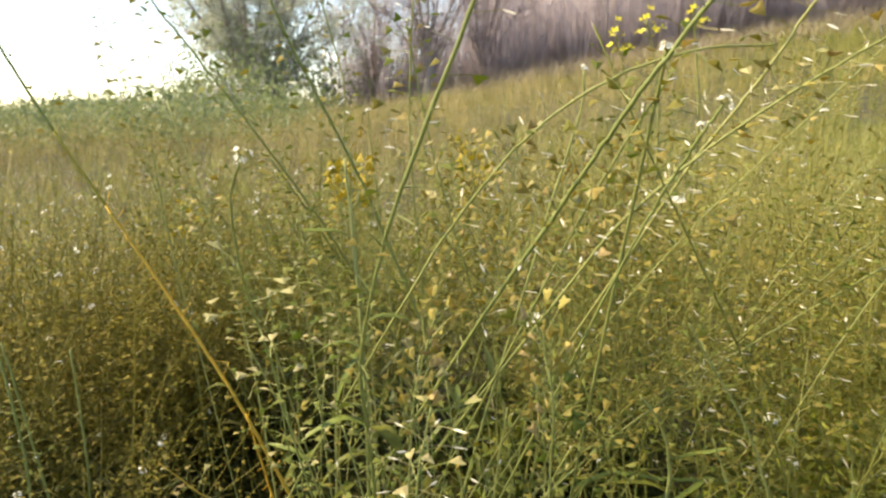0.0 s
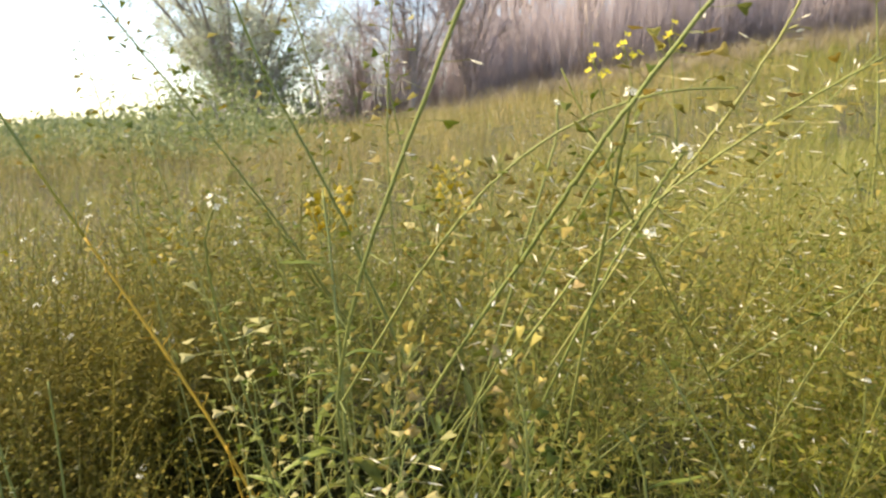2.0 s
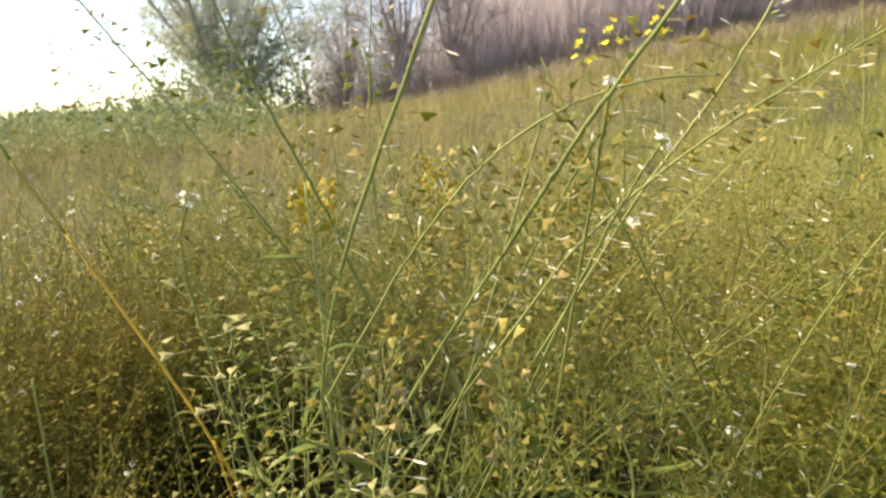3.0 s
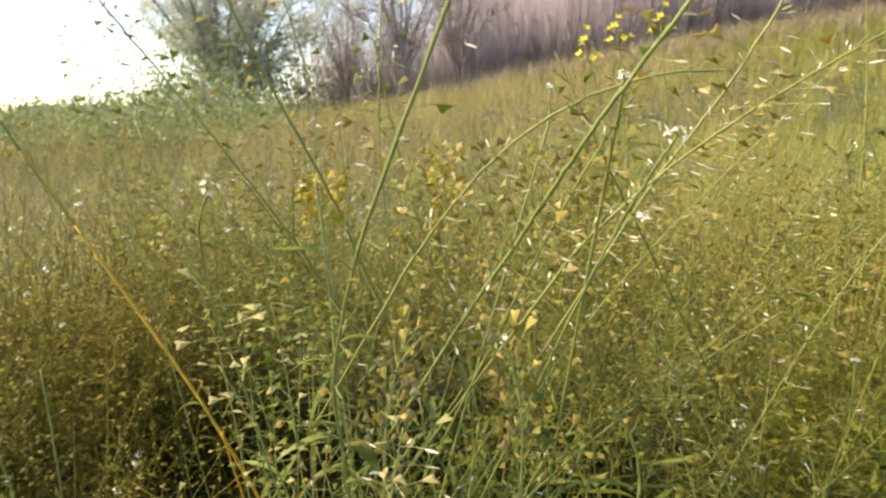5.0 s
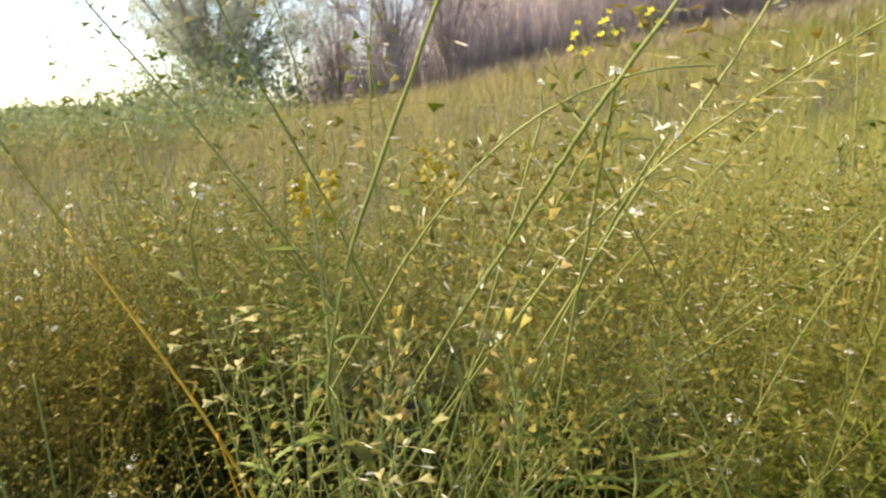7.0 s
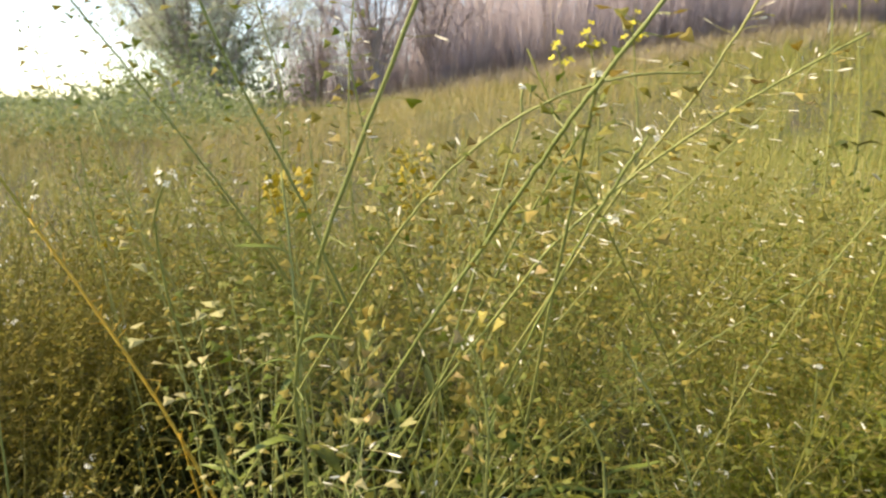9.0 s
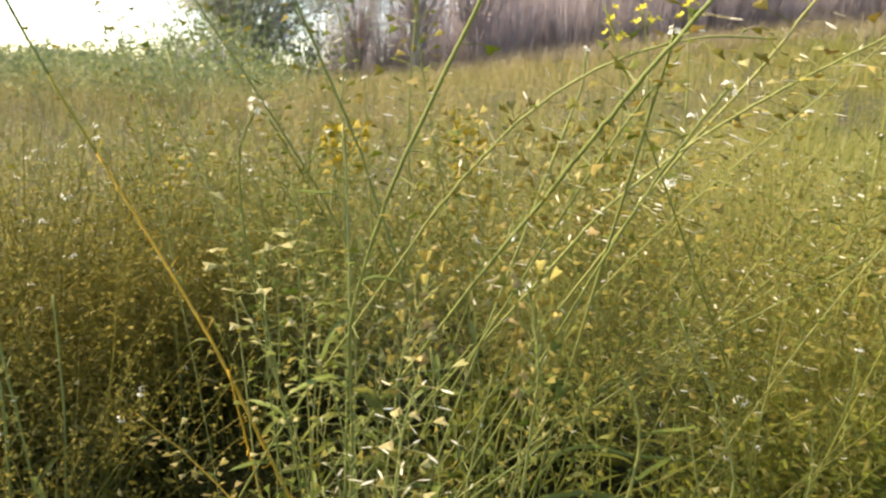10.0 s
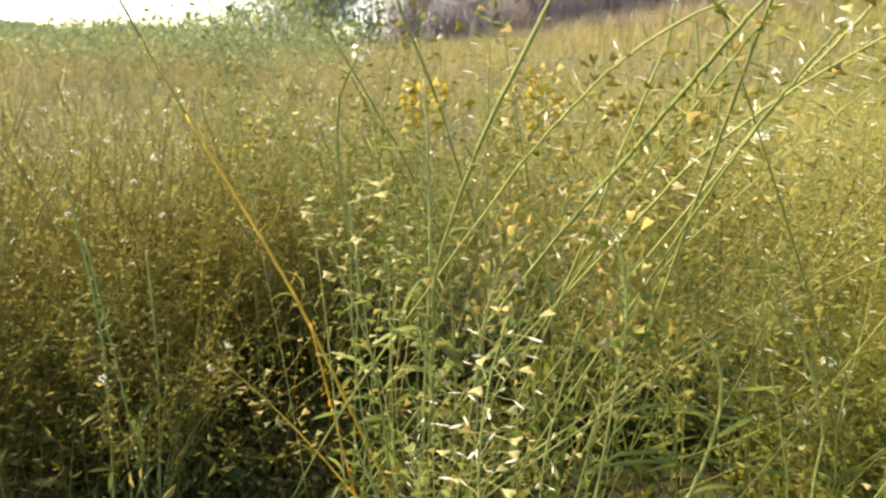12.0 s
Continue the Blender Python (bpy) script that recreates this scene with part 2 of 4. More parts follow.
def pod_mid():
    """The heart pod in twelve faces."""
    V = np.array([(0, 0, 0), (.27, 0, .52), (.33, 0, .94), (0, 0, .86), (-.33, 0, .94), (-.27, 0, .52), (0, .09, .62), (0, -.09, .62)], float)
    F = [(i, (i + 1) % 6, 6) for i in range(6)] + [((i + 1) % 6, i, 7) for i in range(6)]
    return V, np.array(F)


def stalk(p, e, r=0.0004):
    """A three-sided open stalk."""
    d = unit(e - p); B = basis(d, 0.3)
    k = np.array([(1, 0), (-.5, .87), (-.5, -.87)]) @ B[:, :2].T * r
    return np.vstack([p + k, e + k * .8]), np.array([(0, 1, 3), (1, 4, 3), (1, 2, 4), (2, 5, 4), (2, 0, 5), (0, 3, 5)])


def pod_far():
    return np.array([(0, 0, 0), (0.34, 0.04, 0.95), (0, 0.08, 0.82), (-0.34, 0.04, 0.98)], float), np.array([(0, 1, 2), (0, 2, 3)])


def lens_shape(w=0.095, fat=0.035):
    """A slim papery blade, tip at the origin, along +z."""
    zz = (0.0, 0.25, 0.55, 0.85, 1.0)
    ww = (0.0, 0.8, 1.0, 0.6, 0.0)
    V = [(0, 0, 0), (0, 0, 1.0)]
    for z, k in zip(zz[1:4], ww[1:4]):
        V += [(w * k, 0, z), (-w * k, 0, z), (0, fat, z), (0, -fat, z)]
    F = []
    for mid in (2, 3):
        for side, flip in ((0, 0), (1, 1)):
            q = [(0, 2 + side, 2 + mid), (2 + side, 6 + side, 2 + mid), (6 + side, 6 + mid, 2 + mid), (6 + side, 10 + side, 6 + mid), (10 + side, 10 + mid, 6 + mid), (10 + side, 1, 10 + mid)]
            F += q
    return np.array(V, float), np.array(F)


def leaf_blade(length, width, droop, fold=0.25, seg=7, wave=0.0, twist=0.0, thick=0.0004):
    """A long leaf that leaves the stem along +x, rises and then droops; two skins."""
    t = np.linspace(0, 1, seg)
    x = length * (t - 0.12 * droop * t ** 2)
    z = length * (0.45 * t - droop * t ** 2) + wave * length * np.sin(t * 7)
    w = width * np.clip(np.sin(np.pi * np.clip(t * 0.93 + 0.07, 0, 1)) ** 0.8, 0.02, 1)
    tw = twist * t
    L_ = np.stack([x, -w * np.cos(tw), z + fold * w + w * np.sin(tw)], 1)
    R_ = np.stack([x, w * np.cos(tw), z + fold * w - w * np.sin(tw)], 1)
    C_ = np.stack([x, 0 * x, z], 1)
    top = np.stack([L_, C_, R_], 1).reshape(-1, 3)
    V = np.vstack([top, top - np.array([0, 0, thick])])
    F, o = [], 3 * seg
    for i in range(seg - 1):
        for j in range(2):
            a = 3 * i + j
            F += [(a, a + 3, a + 1), (a + 1, a + 3, a + 4), (o + a, o + a + 1, o + a + 3), (o + a + 1, o + a + 4, o + a + 3)]
    return V, np.array(F)


def basis(d, spin):
    """Rotation whose +z lies along d, spun about it."""
    d = unit(np.asarray(d, float))
    ref = np.array([0, 0, 1.0]) if abs(d[2]) < 0.9 else np.array([1.0, 0, 0])
    a = unit(np.cross(ref, d)); b = np.cross(d, a)
    c, s = math.cos(spin), math.sin(spin)
    return np.stack([c * a + s * b, -s * a + c * b, d], 1)


def place(geo, R, at, size=1.0):
    v, f = geo
    return (v * size) @ R.T + at, f


def spread(template, Ms):
    """Many copies of pieces [(v, f, k)] under 3x4 matrices Ms, as pieces."""
    out = []
    for v, f, k in template:
        n = len(Ms)
        V = np.einsum("nij,vj->nvi", Ms[:, :, :3], v) + Ms[:, None, :, 3]
        F = f[None] + (np.arange(n) * len(v))[:, None, None]
        out.append((V.reshape(-1, 3), F.reshape(-1, 3), k))
    return out


def ground_z(x, y):
    """Level meadow that climbs to a bank on the +x side."""
    x, y = np.asarray(x, float), np.asarray(y, float)
    bank = 0.225 * np.log1p(np.exp(np.clip(0.8 * (x + 4.0), -40, 40))) / 0.8
    bank = 5.5 * np.tanh(bank / 5.5) * np.clip((y - 0.3) / 26.7, 0, 1)
    slope = 0.014 * np.clip(y - 1.5, 0, 60)
    return bank + slope - 0.12 + 0.03 * np.sin(1.7 * x + 0.6) * np.sin(1.3 * y) * np.clip(np.hypot(x, y) / 3, 0, 1)


# ---- ground ----
def build_ground():
    g = np.linspace(-1, 1, 161)
    s = np.sign(g) * (np.abs(g) ** 3.2 * 1500 + np.abs(g) * 6)
    X, Y = np.meshgrid(s, s)
    V = np.stack([X, Y, ground_z(X, Y)], -1).reshape(-1, 3)
    i = np.arange(160)[:, None] * 161 + np.arange(160)[None]
    F = np.concatenate([np.stack([i, i + 1, i + 161], -1).reshape(-1, 3), np.stack([i + 1, i + 162, i + 161], -1).reshape(-1, 3)])
    tagged(new("ground", mesh_of("ground", [(V, F, 0)], [SOIL])), "dark soil with green litter under the meadow, rising to a bank", "ground", kind="structure")


build_ground()

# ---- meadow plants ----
MATS = [STEM_FIELD_SHADE, POD, SEPTUM, LEAF, PETAL, POD_GREEN, POD_DRY, STEM_DRY, STEM_RUST_SHADE, POD_RUST_SHADE, POD_OLIVE_SHADE, LEAF_RUST_SHADE]


SPIN = np.random.default_rng(17)


def level_spin(d, first, tries=7):
    """A spin about d that lays a pod's flat side nearly level, as most of them hang."""
    if SPIN.random() < .12:
        return first
    return max([first, *SPIN.uniform(0, 6.3, tries)], key=lambda a_: abs(basis(d, a_)[2, 1])) + SPIN.normal(0, .28)


def raceme(P, r, start, gap, size, g, far=False, pedicel=0.013, ripe=0.0):
    """Pods on slender stalks that spiral up the curve P from fraction start: pieces."""
    out = []
    seg = np.linalg.norm(np.diff(P, axis=0), axis=1)
    s = np.concatenate([[0], np.cumsum(seg)])
    at, turn = start * s[-1], g.uniform(0, 6.3)
    while at < s[-1] * 0.985:
        u = at / s[-1]
        p = np.array([np.interp(at, s, P[:, k]) for k in range(3)])
        q = np.array([np.interp(min(at + 0.01, s[-1]), s, P[:, k]) for k in range(3)])
        ax = unit(q - p + 1e-9)
        B = basis(ax, turn)
        young = max(0.0, (u - 0.86) / 0.14)
        d = unit(B[:, 0] * (1 - 0.5 * young) + ax * (0.35 + 0.9 * young) + g.normal(0, 0.12, 3))
        ln = pedicel * g.uniform(0.75, 1.25) * (1 - 0.6 * young)
        e = p + d * ln
        sz = size * g.uniform(0.75, 1.15) * (1 - 0.65 * young)
        dd = unit(d * [1, 1, .45 + .5 * young] + np.array([0, 0, 0.08]) + g.normal(0, 0.14, 3))
        if far:
            sd_ = unit(np.cross(d, [0.2, 0.3, 1])) * 0.0005
            out.append((np.array([p - sd_, p + sd_, e]), np.array([(0, 1, 2)]), 0))
            if g.random() < ripe:
                w = unit(np.cross(dd, [0.3, 0.5, 0.2])) * sz * 0.13
                out.append((np.array([e, e + dd * sz * 0.5 + w, e + dd * sz, e + dd * sz * 0.5 - w]), np.array([(0, 1, 2), (0, 2, 3)]), 2))
            else:
                v, f = place(pod_far(), basis(dd, level_spin(dd, g.uniform(0, 6.3))), e, sz)
                out.append((v, f, 5 if g.random() < 0.45 else 1))
        else:
            v, f = stalk(p, e)
            out.append((v, f, 0))
            R = basis(dd, level_spin(dd, g.uniform(0, 6.3)))
            if g.random() < ripe:
                v, f = place(lens_shape(), R, e, sz); out.append((v, f, 2))
            else:
                v, f = place(pod_mid(), R, e, sz); out.append((v, f, 5 if g.random() < 0.55 else 1))
        at += gap * g.uniform(0.7, 1.35)
        turn += 2.4
    return out


def flower_head(p, ax, g, size=0.005, count=10, far=False):
    """A domed cluster of small four-petalled flowers: pieces (material 4 petals, 5 buds)."""
    out = []
    for i in range(count):
        d = unit(basis(ax, i * 2.4)[:, 0] * g.uniform(0.3, 1.3) + ax * 0.6)
        c = p + d * size * g.uniform(0.8, 1.8)
        if far:
            R = basis(d, g.uniform(0, 6))
            v = np.array([(-.5, 0, 0), (0, -.5, .1), (.5, 0, 0), (0, .5, .1)]) * size
            out.append((v @ R.T + c, np.array([(0, 1, 2), (0, 2, 3)]), 4))
            continue
        out.append((*tube(np.array([p, (p + c) / 2, c]), 0.0003, 3), 0))
        R = basis(d, g.uniform(0, 6))
        for k in range(4):
            a = k * math.pi / 2
            w = np.array([math.cos(a), math.sin(a), 0]); n = np.array([-math.sin(a), math.cos(a), 0])
            v = np.array([np.zeros(3), w * .4 + n * .26 + [0, 0, .12], w * .72 + [0, 0, .2], w * .4 - n * .26 + [0, 0, .12], w * .3 + [0, 0, .06]]) * size
            out.append((v @ R.T + c, np.array([(0, 1, 4), (1, 2, 4), (2, 3, 4), (3, 0, 4)]), 4))
    return out


def plant_pieces(g, h, far=False):
    """A wispy plant with a few racemes: dict of part name to pieces, rooted at the origin."""
    lean = g.normal(0, 0.25, 2)
    bow = g.normal(0, 0.06, 2)
    ctrl = [(0, 0, 0), (lean[0] * h * .35 + bow[0] * h, lean[1] * h * .35 + bow[1] * h, h * .45), (lean[0] * h, lean[1] * h, h)]
    n = 6 if far else 12
    P = curve(ctrl, n)
    r = np.linspace(0.0012, 0.0005, n)
    sides = 3 if far else 5
    D = {"stem": [(*tube(P, r, sides), 0)], "branch": [], "pods": [], "leaf": [], "flowers": []}
    gap = 0.0095 if far else 0.0075
    ripe = g.choice([0.01, 0.03, 0.12])
    ped = 0.013
    D["pods"] += raceme(P, r, g.uniform(0.5, 0.65), gap, 0.0092 if far else 0.0085, g, far, ped, ripe)
    if g.random() < 0.12:
        D["flowers"].append(flower_head(P[-1], unit(P[-1] - P[-2]), g, size=0.004, count=4 if far else 7, far=far))
    for b in range(g.integers(3, 7)):
        u = g.uniform(0.42, 0.78)
        p = P[int(u * (n - 1))]
        a = g.uniform(0, 6.3)
        out_ = np.array([math.cos(a), math.sin(a), 0])
        ln = h * g.uniform(0.3, 0.6) * (1.1 - u * .6)
        Q = curve([p, p + out_ * ln * .35 + [0, 0, ln * .45], p + out_ * ln * .6 + [0, 0, ln * .95]], 5 if far else 8)
        D["branch"].append((*tube(Q, np.linspace(0.0007, 0.0004, len(Q)), 3), 0))
        D["pods"] += raceme(Q, None, g.uniform(0.1, 0.3), gap, 0.0088 if far else 0.008, g, far, ped, ripe)
        if g.random() < 0.04:
            D["flowers"].append(flower_head(Q[-1], unit(Q[-1] - Q[-2]), g, size=0.004, count=4 if far else 6, far=far))
    for b in range(g.integers(3, 6)):
        u = g.uniform(0.05, 0.6)
        p = P[int(u * (n - 1))]
        a = g.uniform(0, 6.3)
        R = np.array([[math.cos(a), -math.sin(a), 0], [math.sin(a), math.cos(a), 0], [0, 0, 1.0]])
        ln = g.uniform(0.03, 0.08) * (1.3 - u)
        v, f = leaf_blade(ln, ln * g.uniform(.05, .10), g.uniform(.1, .7), seg=4 if far else 6, twist=g.uniform(-.6, .6))
        if far:
            f = f[np.all(f < 12, axis=1)]; v = v[:12]
        D["leaf"].append((v @ R.T + p, f, 3))
    return D


def upright(xy, size, lean=0.0, squash=1.0):
    """3x4 matrices at ground points, turned and scaled at random."""
    n = len(xy)
    a = rng.uniform(0, 2 * np.pi, n)
    M = np.zeros((n, 3, 4))
    c, s = np.cos(a), np.sin(a)
    M[:, 0, 0], M[:, 0, 1], M[:, 1, 0], M[:, 1, 1] = c * size, -s * size, s * size, c * size
    M[:, 2, 2] = size * squash
    M[:, 0, 2], M[:, 1, 2] = rng.normal(lean, 0.10, n) * size, rng.normal(0, 0.10, n) * size
    M[:, 0, 3], M[:, 1, 3] = xy[:, 0], xy[:, 1]
    M[:, 2, 3] = ground_z(xy[:, 0], xy[:, 1]) - 0.01
    return M


def fan(n, r0, r1, half=40.0, power=2.0):
    """Points of the field in front of the eye's place, even by area for power 2."""
    r = (r0 ** power + (r1 ** power - r0 ** power) * rng.random(n)) ** (1 / power)
    a = np.radians(rng.uniform(-half, half, n))
    return np.stack([r * np.sin(a), r * np.cos(a) - 0.05], 1)


HOLLOWS = ((.44, 1.02, .13, .17), (-.17, .85, .24, .18), (.20, .80, .13, .12))      # x, y and the two half-widths


def in_hollow(x, y):
    return any(((x - a) / c) ** 2 + ((y - b) / d) ** 2 < 1 for a, b, c, d in HOLLOWS)


def outside_hollow(xy):
    """Keeps the points that lie outside the small shaded hollows in the stand."""
    return xy[[not in_hollow(x, y) for x, y in xy]]


def ring(n, r0, r1):
    r = np.sqrt(r0 ** 2 + (r1 ** 2 - r0 ** 2) * rng.random(n))
    a = rng.uniform(0, 2 * np.pi, n)
    return np.stack([r * np.sin(a), r * np.cos(a)], 1)


def tuft_far(g):
    """Coarse tuft of stalks with pods for the distance."""
    out = []
    for i in range(7):
        a, ln = g.uniform(0, 6.3), g.uniform(.7, 1.1)
        base = np.array([math.cos(a), math.sin(a), 0]) * g.uniform(0, .25)
        tip = base + np.array([math.cos(a), math.sin(a), 0]) * g.uniform(0, .3) + [0, 0, ln]
        sd_ = np.array([-math.sin(a), math.cos(a), 0]) * 0.006
        out.append((np.array([base - sd_, base + sd_, tip]), np.array([(0, 1, 2)]), 7 if i % 3 else 0))
        for k in range(8):
            u = g.uniform(.35, 1)
            c = base + (tip - base) * u + g.normal(0, .05, 3)
            R = basis(g.normal(0, 1, 3), 0)
            v, f = place(pod_far(), R, c, g.uniform(.025, .045))
            out.append((v, f, int(g.choice([6, 6, 6, 1, 1, 2 if k == 0 else 6]))))
    return out


def carpet_tuft(g):
    """A broad low tuft of strokes for the far field."""
    out = []
    for i in range(22):
        a, ln = g.uniform(0, 6.3), g.uniform(.6, 1.1)
        base = np.array([g.normal(0, .55), g.normal(0, .35), 0])
        tip = base + [g.normal(0, .2), g.normal(0, .2), ln]
        sd_ = np.array([math.cos(a), math.sin(a), 0]) * g.uniform(.012, .03)
        out.append((np.array([base - sd_, base + sd_, tip]), np.array([(0, 1, 2)]), int(g.choice([7, 7, 6, 0]))))
        c = base + (tip - base) * g.uniform(.6, 1)
        out.append((*place(pod_far(), basis(g.normal(0, 1, 3), 0), c, g.uniform(.05, .09)), int(g.choice([6, 6, 1]))))
    return merged(out)


def merged(pieces):
    """Join pieces that share a material."""
    out = []
    for k in sorted({k for _, _, k in pieces}):
        V, F, o = [], [], 0
        for v, f, kk in pieces:
            if kk == k:
                V.append(v); F.append(f + o); o += len(v)
        out.append((np.concatenate(V), np.concatenate(F), k))
    return out


def build_meadow():
    g = np.random.default_rng(11)
    kinds = []
    for i in range(10):
        D = plant_pieces(g, 0.50, far=True)
        kinds.append(merged(D["stem"] + D["branch"] + D["pods"] + D["leaf"] + sum(D["flowers"], [])))
    tufts = [merged(tuft_far(g)) for i in range(6)]
    dried = [[(v, f, {0: 7, 1: 6, 5: 6 if q % 2 else 1}.get(k, k)) for v, f, k in kind] for q, kind in enumerate(kinds)]
    pieces = []
    for kind, dry in zip(kinds, dried):
        lf = fan(14, .84, 1.2, 18); lf = np.stack([lf[:, 0] * .9 - lf[:, 1] * .42, lf[:, 1] * .9 + lf[:, 0] * .42], 1)
        # The block at x < -.55 is mostly out of view, added for its shade.
        xy = np.concatenate([fan(52, .86, 1.45, 40), lf, np.stack([rng.uniform(-1.5, -.55, 15), rng.uniform(-.1, 1.25, 15)], 1), fan(36, 1.3, 2.6, 38), ring(6, 1.8, 5)])
        xy = xy[(np.hypot(xy[:, 0], xy[:, 1]) > .8) | ((xy[:, 0] < -.52) & (np.abs(xy[:, 0]) > .66 * xy[:, 1] + .1))]
        xy = outside_hollow(xy)
        # Near-left plants take the rusty colours that hold painted shade.
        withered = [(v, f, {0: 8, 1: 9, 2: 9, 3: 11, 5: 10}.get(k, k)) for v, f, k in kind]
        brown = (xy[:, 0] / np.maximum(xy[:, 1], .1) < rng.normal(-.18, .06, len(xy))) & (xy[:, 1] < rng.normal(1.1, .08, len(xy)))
        tall = rng.uniform(.65, 1.02, len(xy))
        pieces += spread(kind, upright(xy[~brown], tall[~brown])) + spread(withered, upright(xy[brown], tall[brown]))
        xy = np.concatenate([fan(30, 1.5, 3.0, 38), fan(36, 2.8, 6.0, 37)])
        tall = rng.uniform(.65, 1.0, len(xy))
        fresh = xy[:, 0] / xy[:, 1] + rng.normal(0, .08, len(xy)) > .3
        pieces += spread(dry, upright(xy[~fresh], tall[~fresh])) + spread(kind, upright(xy[fresh], tall[fresh]))
    def field(kind, xy, size):
        """Dry tufts, but fresh green ones towards the bank."""
        fresh = xy[:, 0] / np.maximum(np.abs(xy[:, 1]), 1) + rng.normal(0, .1, len(xy)) > .40
        green = [(v, f, {7: 0, 6: 1}.get(k, k)) for v, f, k in kind]
        return spread(kind, upright(xy[~fresh], size[~fresh])) + spread(green, upright(xy[fresh], size[fresh]))

    for tuft in tufts:
        xy = np.concatenate([fan(110, 5.2, 10, 37), fan(150, 9, 20, 38), ring(50, 6, 25)])
        pieces += field(tuft, xy, rng.uniform(.38, .55, len(xy)))
    for q in range(6):
        T = carpet_tuft(g)
        rg = ring(210, .9, 9); rg = rg[np.abs(np.arctan2(rg[:, 0], rg[:, 1])) > np.where(np.hypot(rg[:, 0], rg[:, 1]) > 2.2, radians(37), radians(62))]
        xy = np.concatenate([fan(420, 13, 44, 38), ring(120, 9, 44), rg])
        pieces += field(T, xy, rng.uniform(.36, .56, len(xy)))
    tagged(new("meadow", mesh_of("meadow", pieces, MATS, False)), "dense olive and tan meadow of seeding wild plants", "meadow", kind="stuff")


build_meadow()


def blade_tuft(g, n=14, h=1.0):
    out = []
    for i in range(n):
        a, ln, w = g.uniform(0, 6.3), h * g.uniform(.5, 1.05), g.uniform(.004, .009)
        b = np.array([math.cos(a), math.sin(a), 0])
        base = b * g.uniform(0, .12)
        bend = g.uniform(.1, .6)
        t = np.linspace(0, 1, 5)[:, None]
        C = base + b * bend * ln * t ** 2 + np.array([0, 0, 1.0]) * ln * (t - .25 * bend * t ** 2)
        sd_ = np.array([-b[1], b[0], 0]) * w * (1 - t ** 1.5)
        V = np.stack([C - sd_, C + sd_], 1).reshape(-1, 3)
        F = []
        for k in range(4):
            F += [(2 * k, 2 * k + 1, 2 * k + 2), (2 * k + 1, 2 * k + 3, 2 * k + 2)]
        out.append((V, np.array(F), 0))
    return merged(out)


def build_grass():
    g = np.random.default_rng(5)
    pieces = []
    for i in range(8):
        T = blade_tuft(g)
        xy = fan(330, 0.75, 7, 40)
        xy = outside_hollow(xy)
        xy = xy[rng.random(len(xy)) < np.clip(0.25 + xy[:, 0] / np.hypot(xy[:, 0], xy[:, 1]) * 1.6, 0.12, 1)]
        pieces += spread(T, upright(xy, rng.uniform(.16, .34, len(xy)), lean=0.12))
        xy = ring(60, 1.2, 7)
        pieces += spread(T, upright(xy, rng.uniform(.16, .3, len(xy))))
    tagged(new("grass", mesh_of("grass", pieces, [GRASS], False)), "fine pale green grass blades among the weeds", "grass", kind="stuff")


build_grass()


def build_ground_leaves():
    """Low leaves and litter close to the soil, among the stalks."""
    g = np.random.default_rng(91)
    n = 5000
    r, a = np.sqrt(g.uniform(.45 ** 2, 2.0 ** 2, n)), np.radians(g.uniform(-52, 46, n))
    x, y = r * np.sin(a), r * np.cos(a)
    C = np.stack([x, y, ground_z(x, y) + g.uniform(0, .07, n) ** 1.2], 1)
    A = unit(g.normal(0, 1, (n, 3)) * [1, 1, .45]); B = unit(np.cross(A, g.normal(0, .35, (n, 3)) + [0, 0, 1])); U = np.cross(A, B)
    s = g.uniform(.008, .026, (n, 1)); w = g.uniform(.2, .4, (n, 1))
    V = np.stack([C - A * s, C + B * s * w + U * s * .12, C + A * s + U * s * .15, C - B * s * w + U * s * .12], 1).reshape(-1, 3)
    F = (np.array([(0, 1, 2), (0, 2, 3)])[None] + np.arange(n)[:, None, None] * 4).reshape(-1, 3)
    dry = np.repeat(g.random(n) < .1, 2)
    tagged(new("ground_leaves", mesh_of("ground_leaves", [(V, F[~dry], 0), (V, F[dry], 1)], [LEAF, LEAF_DRY], False)), "low green leaves and dry litter on the soil", "leaves", kind="stuff")


build_ground_leaves()


def leaf_mass(name, n, at, reach, tall, mats, label, seed, dry=.0, size=(.006, .016), hollow=True):
    """A low tangle of small leaves, thickest near the soil, round the place named."""
    g = np.random.default_rng(seed)
    x, y = at[0] + g.normal(0, reach[0], n), at[1] + g.normal(0, reach[1], n)
    xy = np.stack([x, y], 1)
    xy = outside_hollow(xy) if hollow else xy
    x, y, n = xy[:, 0], xy[:, 1], len(xy)
    lump = .55 + .45 * np.sin(x * 23 + 1) * np.sin(y * 19)
    C = np.stack([x, y, ground_z(x, y) + tall * g.random(n) ** 1.1 * (.6 + .4 * lump)], 1)
    A = unit(g.normal(0, 1, (n, 3)) * [1, 1, .6]); B = unit(np.cross(A, g.normal(0, .45, (n, 3)) + [0, 0, 1])); U = np.cross(A, B)
    s = g.uniform(*size, (n, 1)); w = g.uniform(.2, .5, (n, 1))
    V = np.stack([C - A * s, C + B * s * w + U * s * .15, C + A * s - U * s * .2, C - B * s * w + U * s * .15], 1).reshape(-1, 3)
    F = (np.array([(0, 1, 2), (0, 2, 3)])[None] + np.arange(n)[:, None, None] * 4).reshape(-1, 3)
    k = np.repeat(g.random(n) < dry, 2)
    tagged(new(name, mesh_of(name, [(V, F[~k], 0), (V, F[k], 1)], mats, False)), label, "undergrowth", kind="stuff")


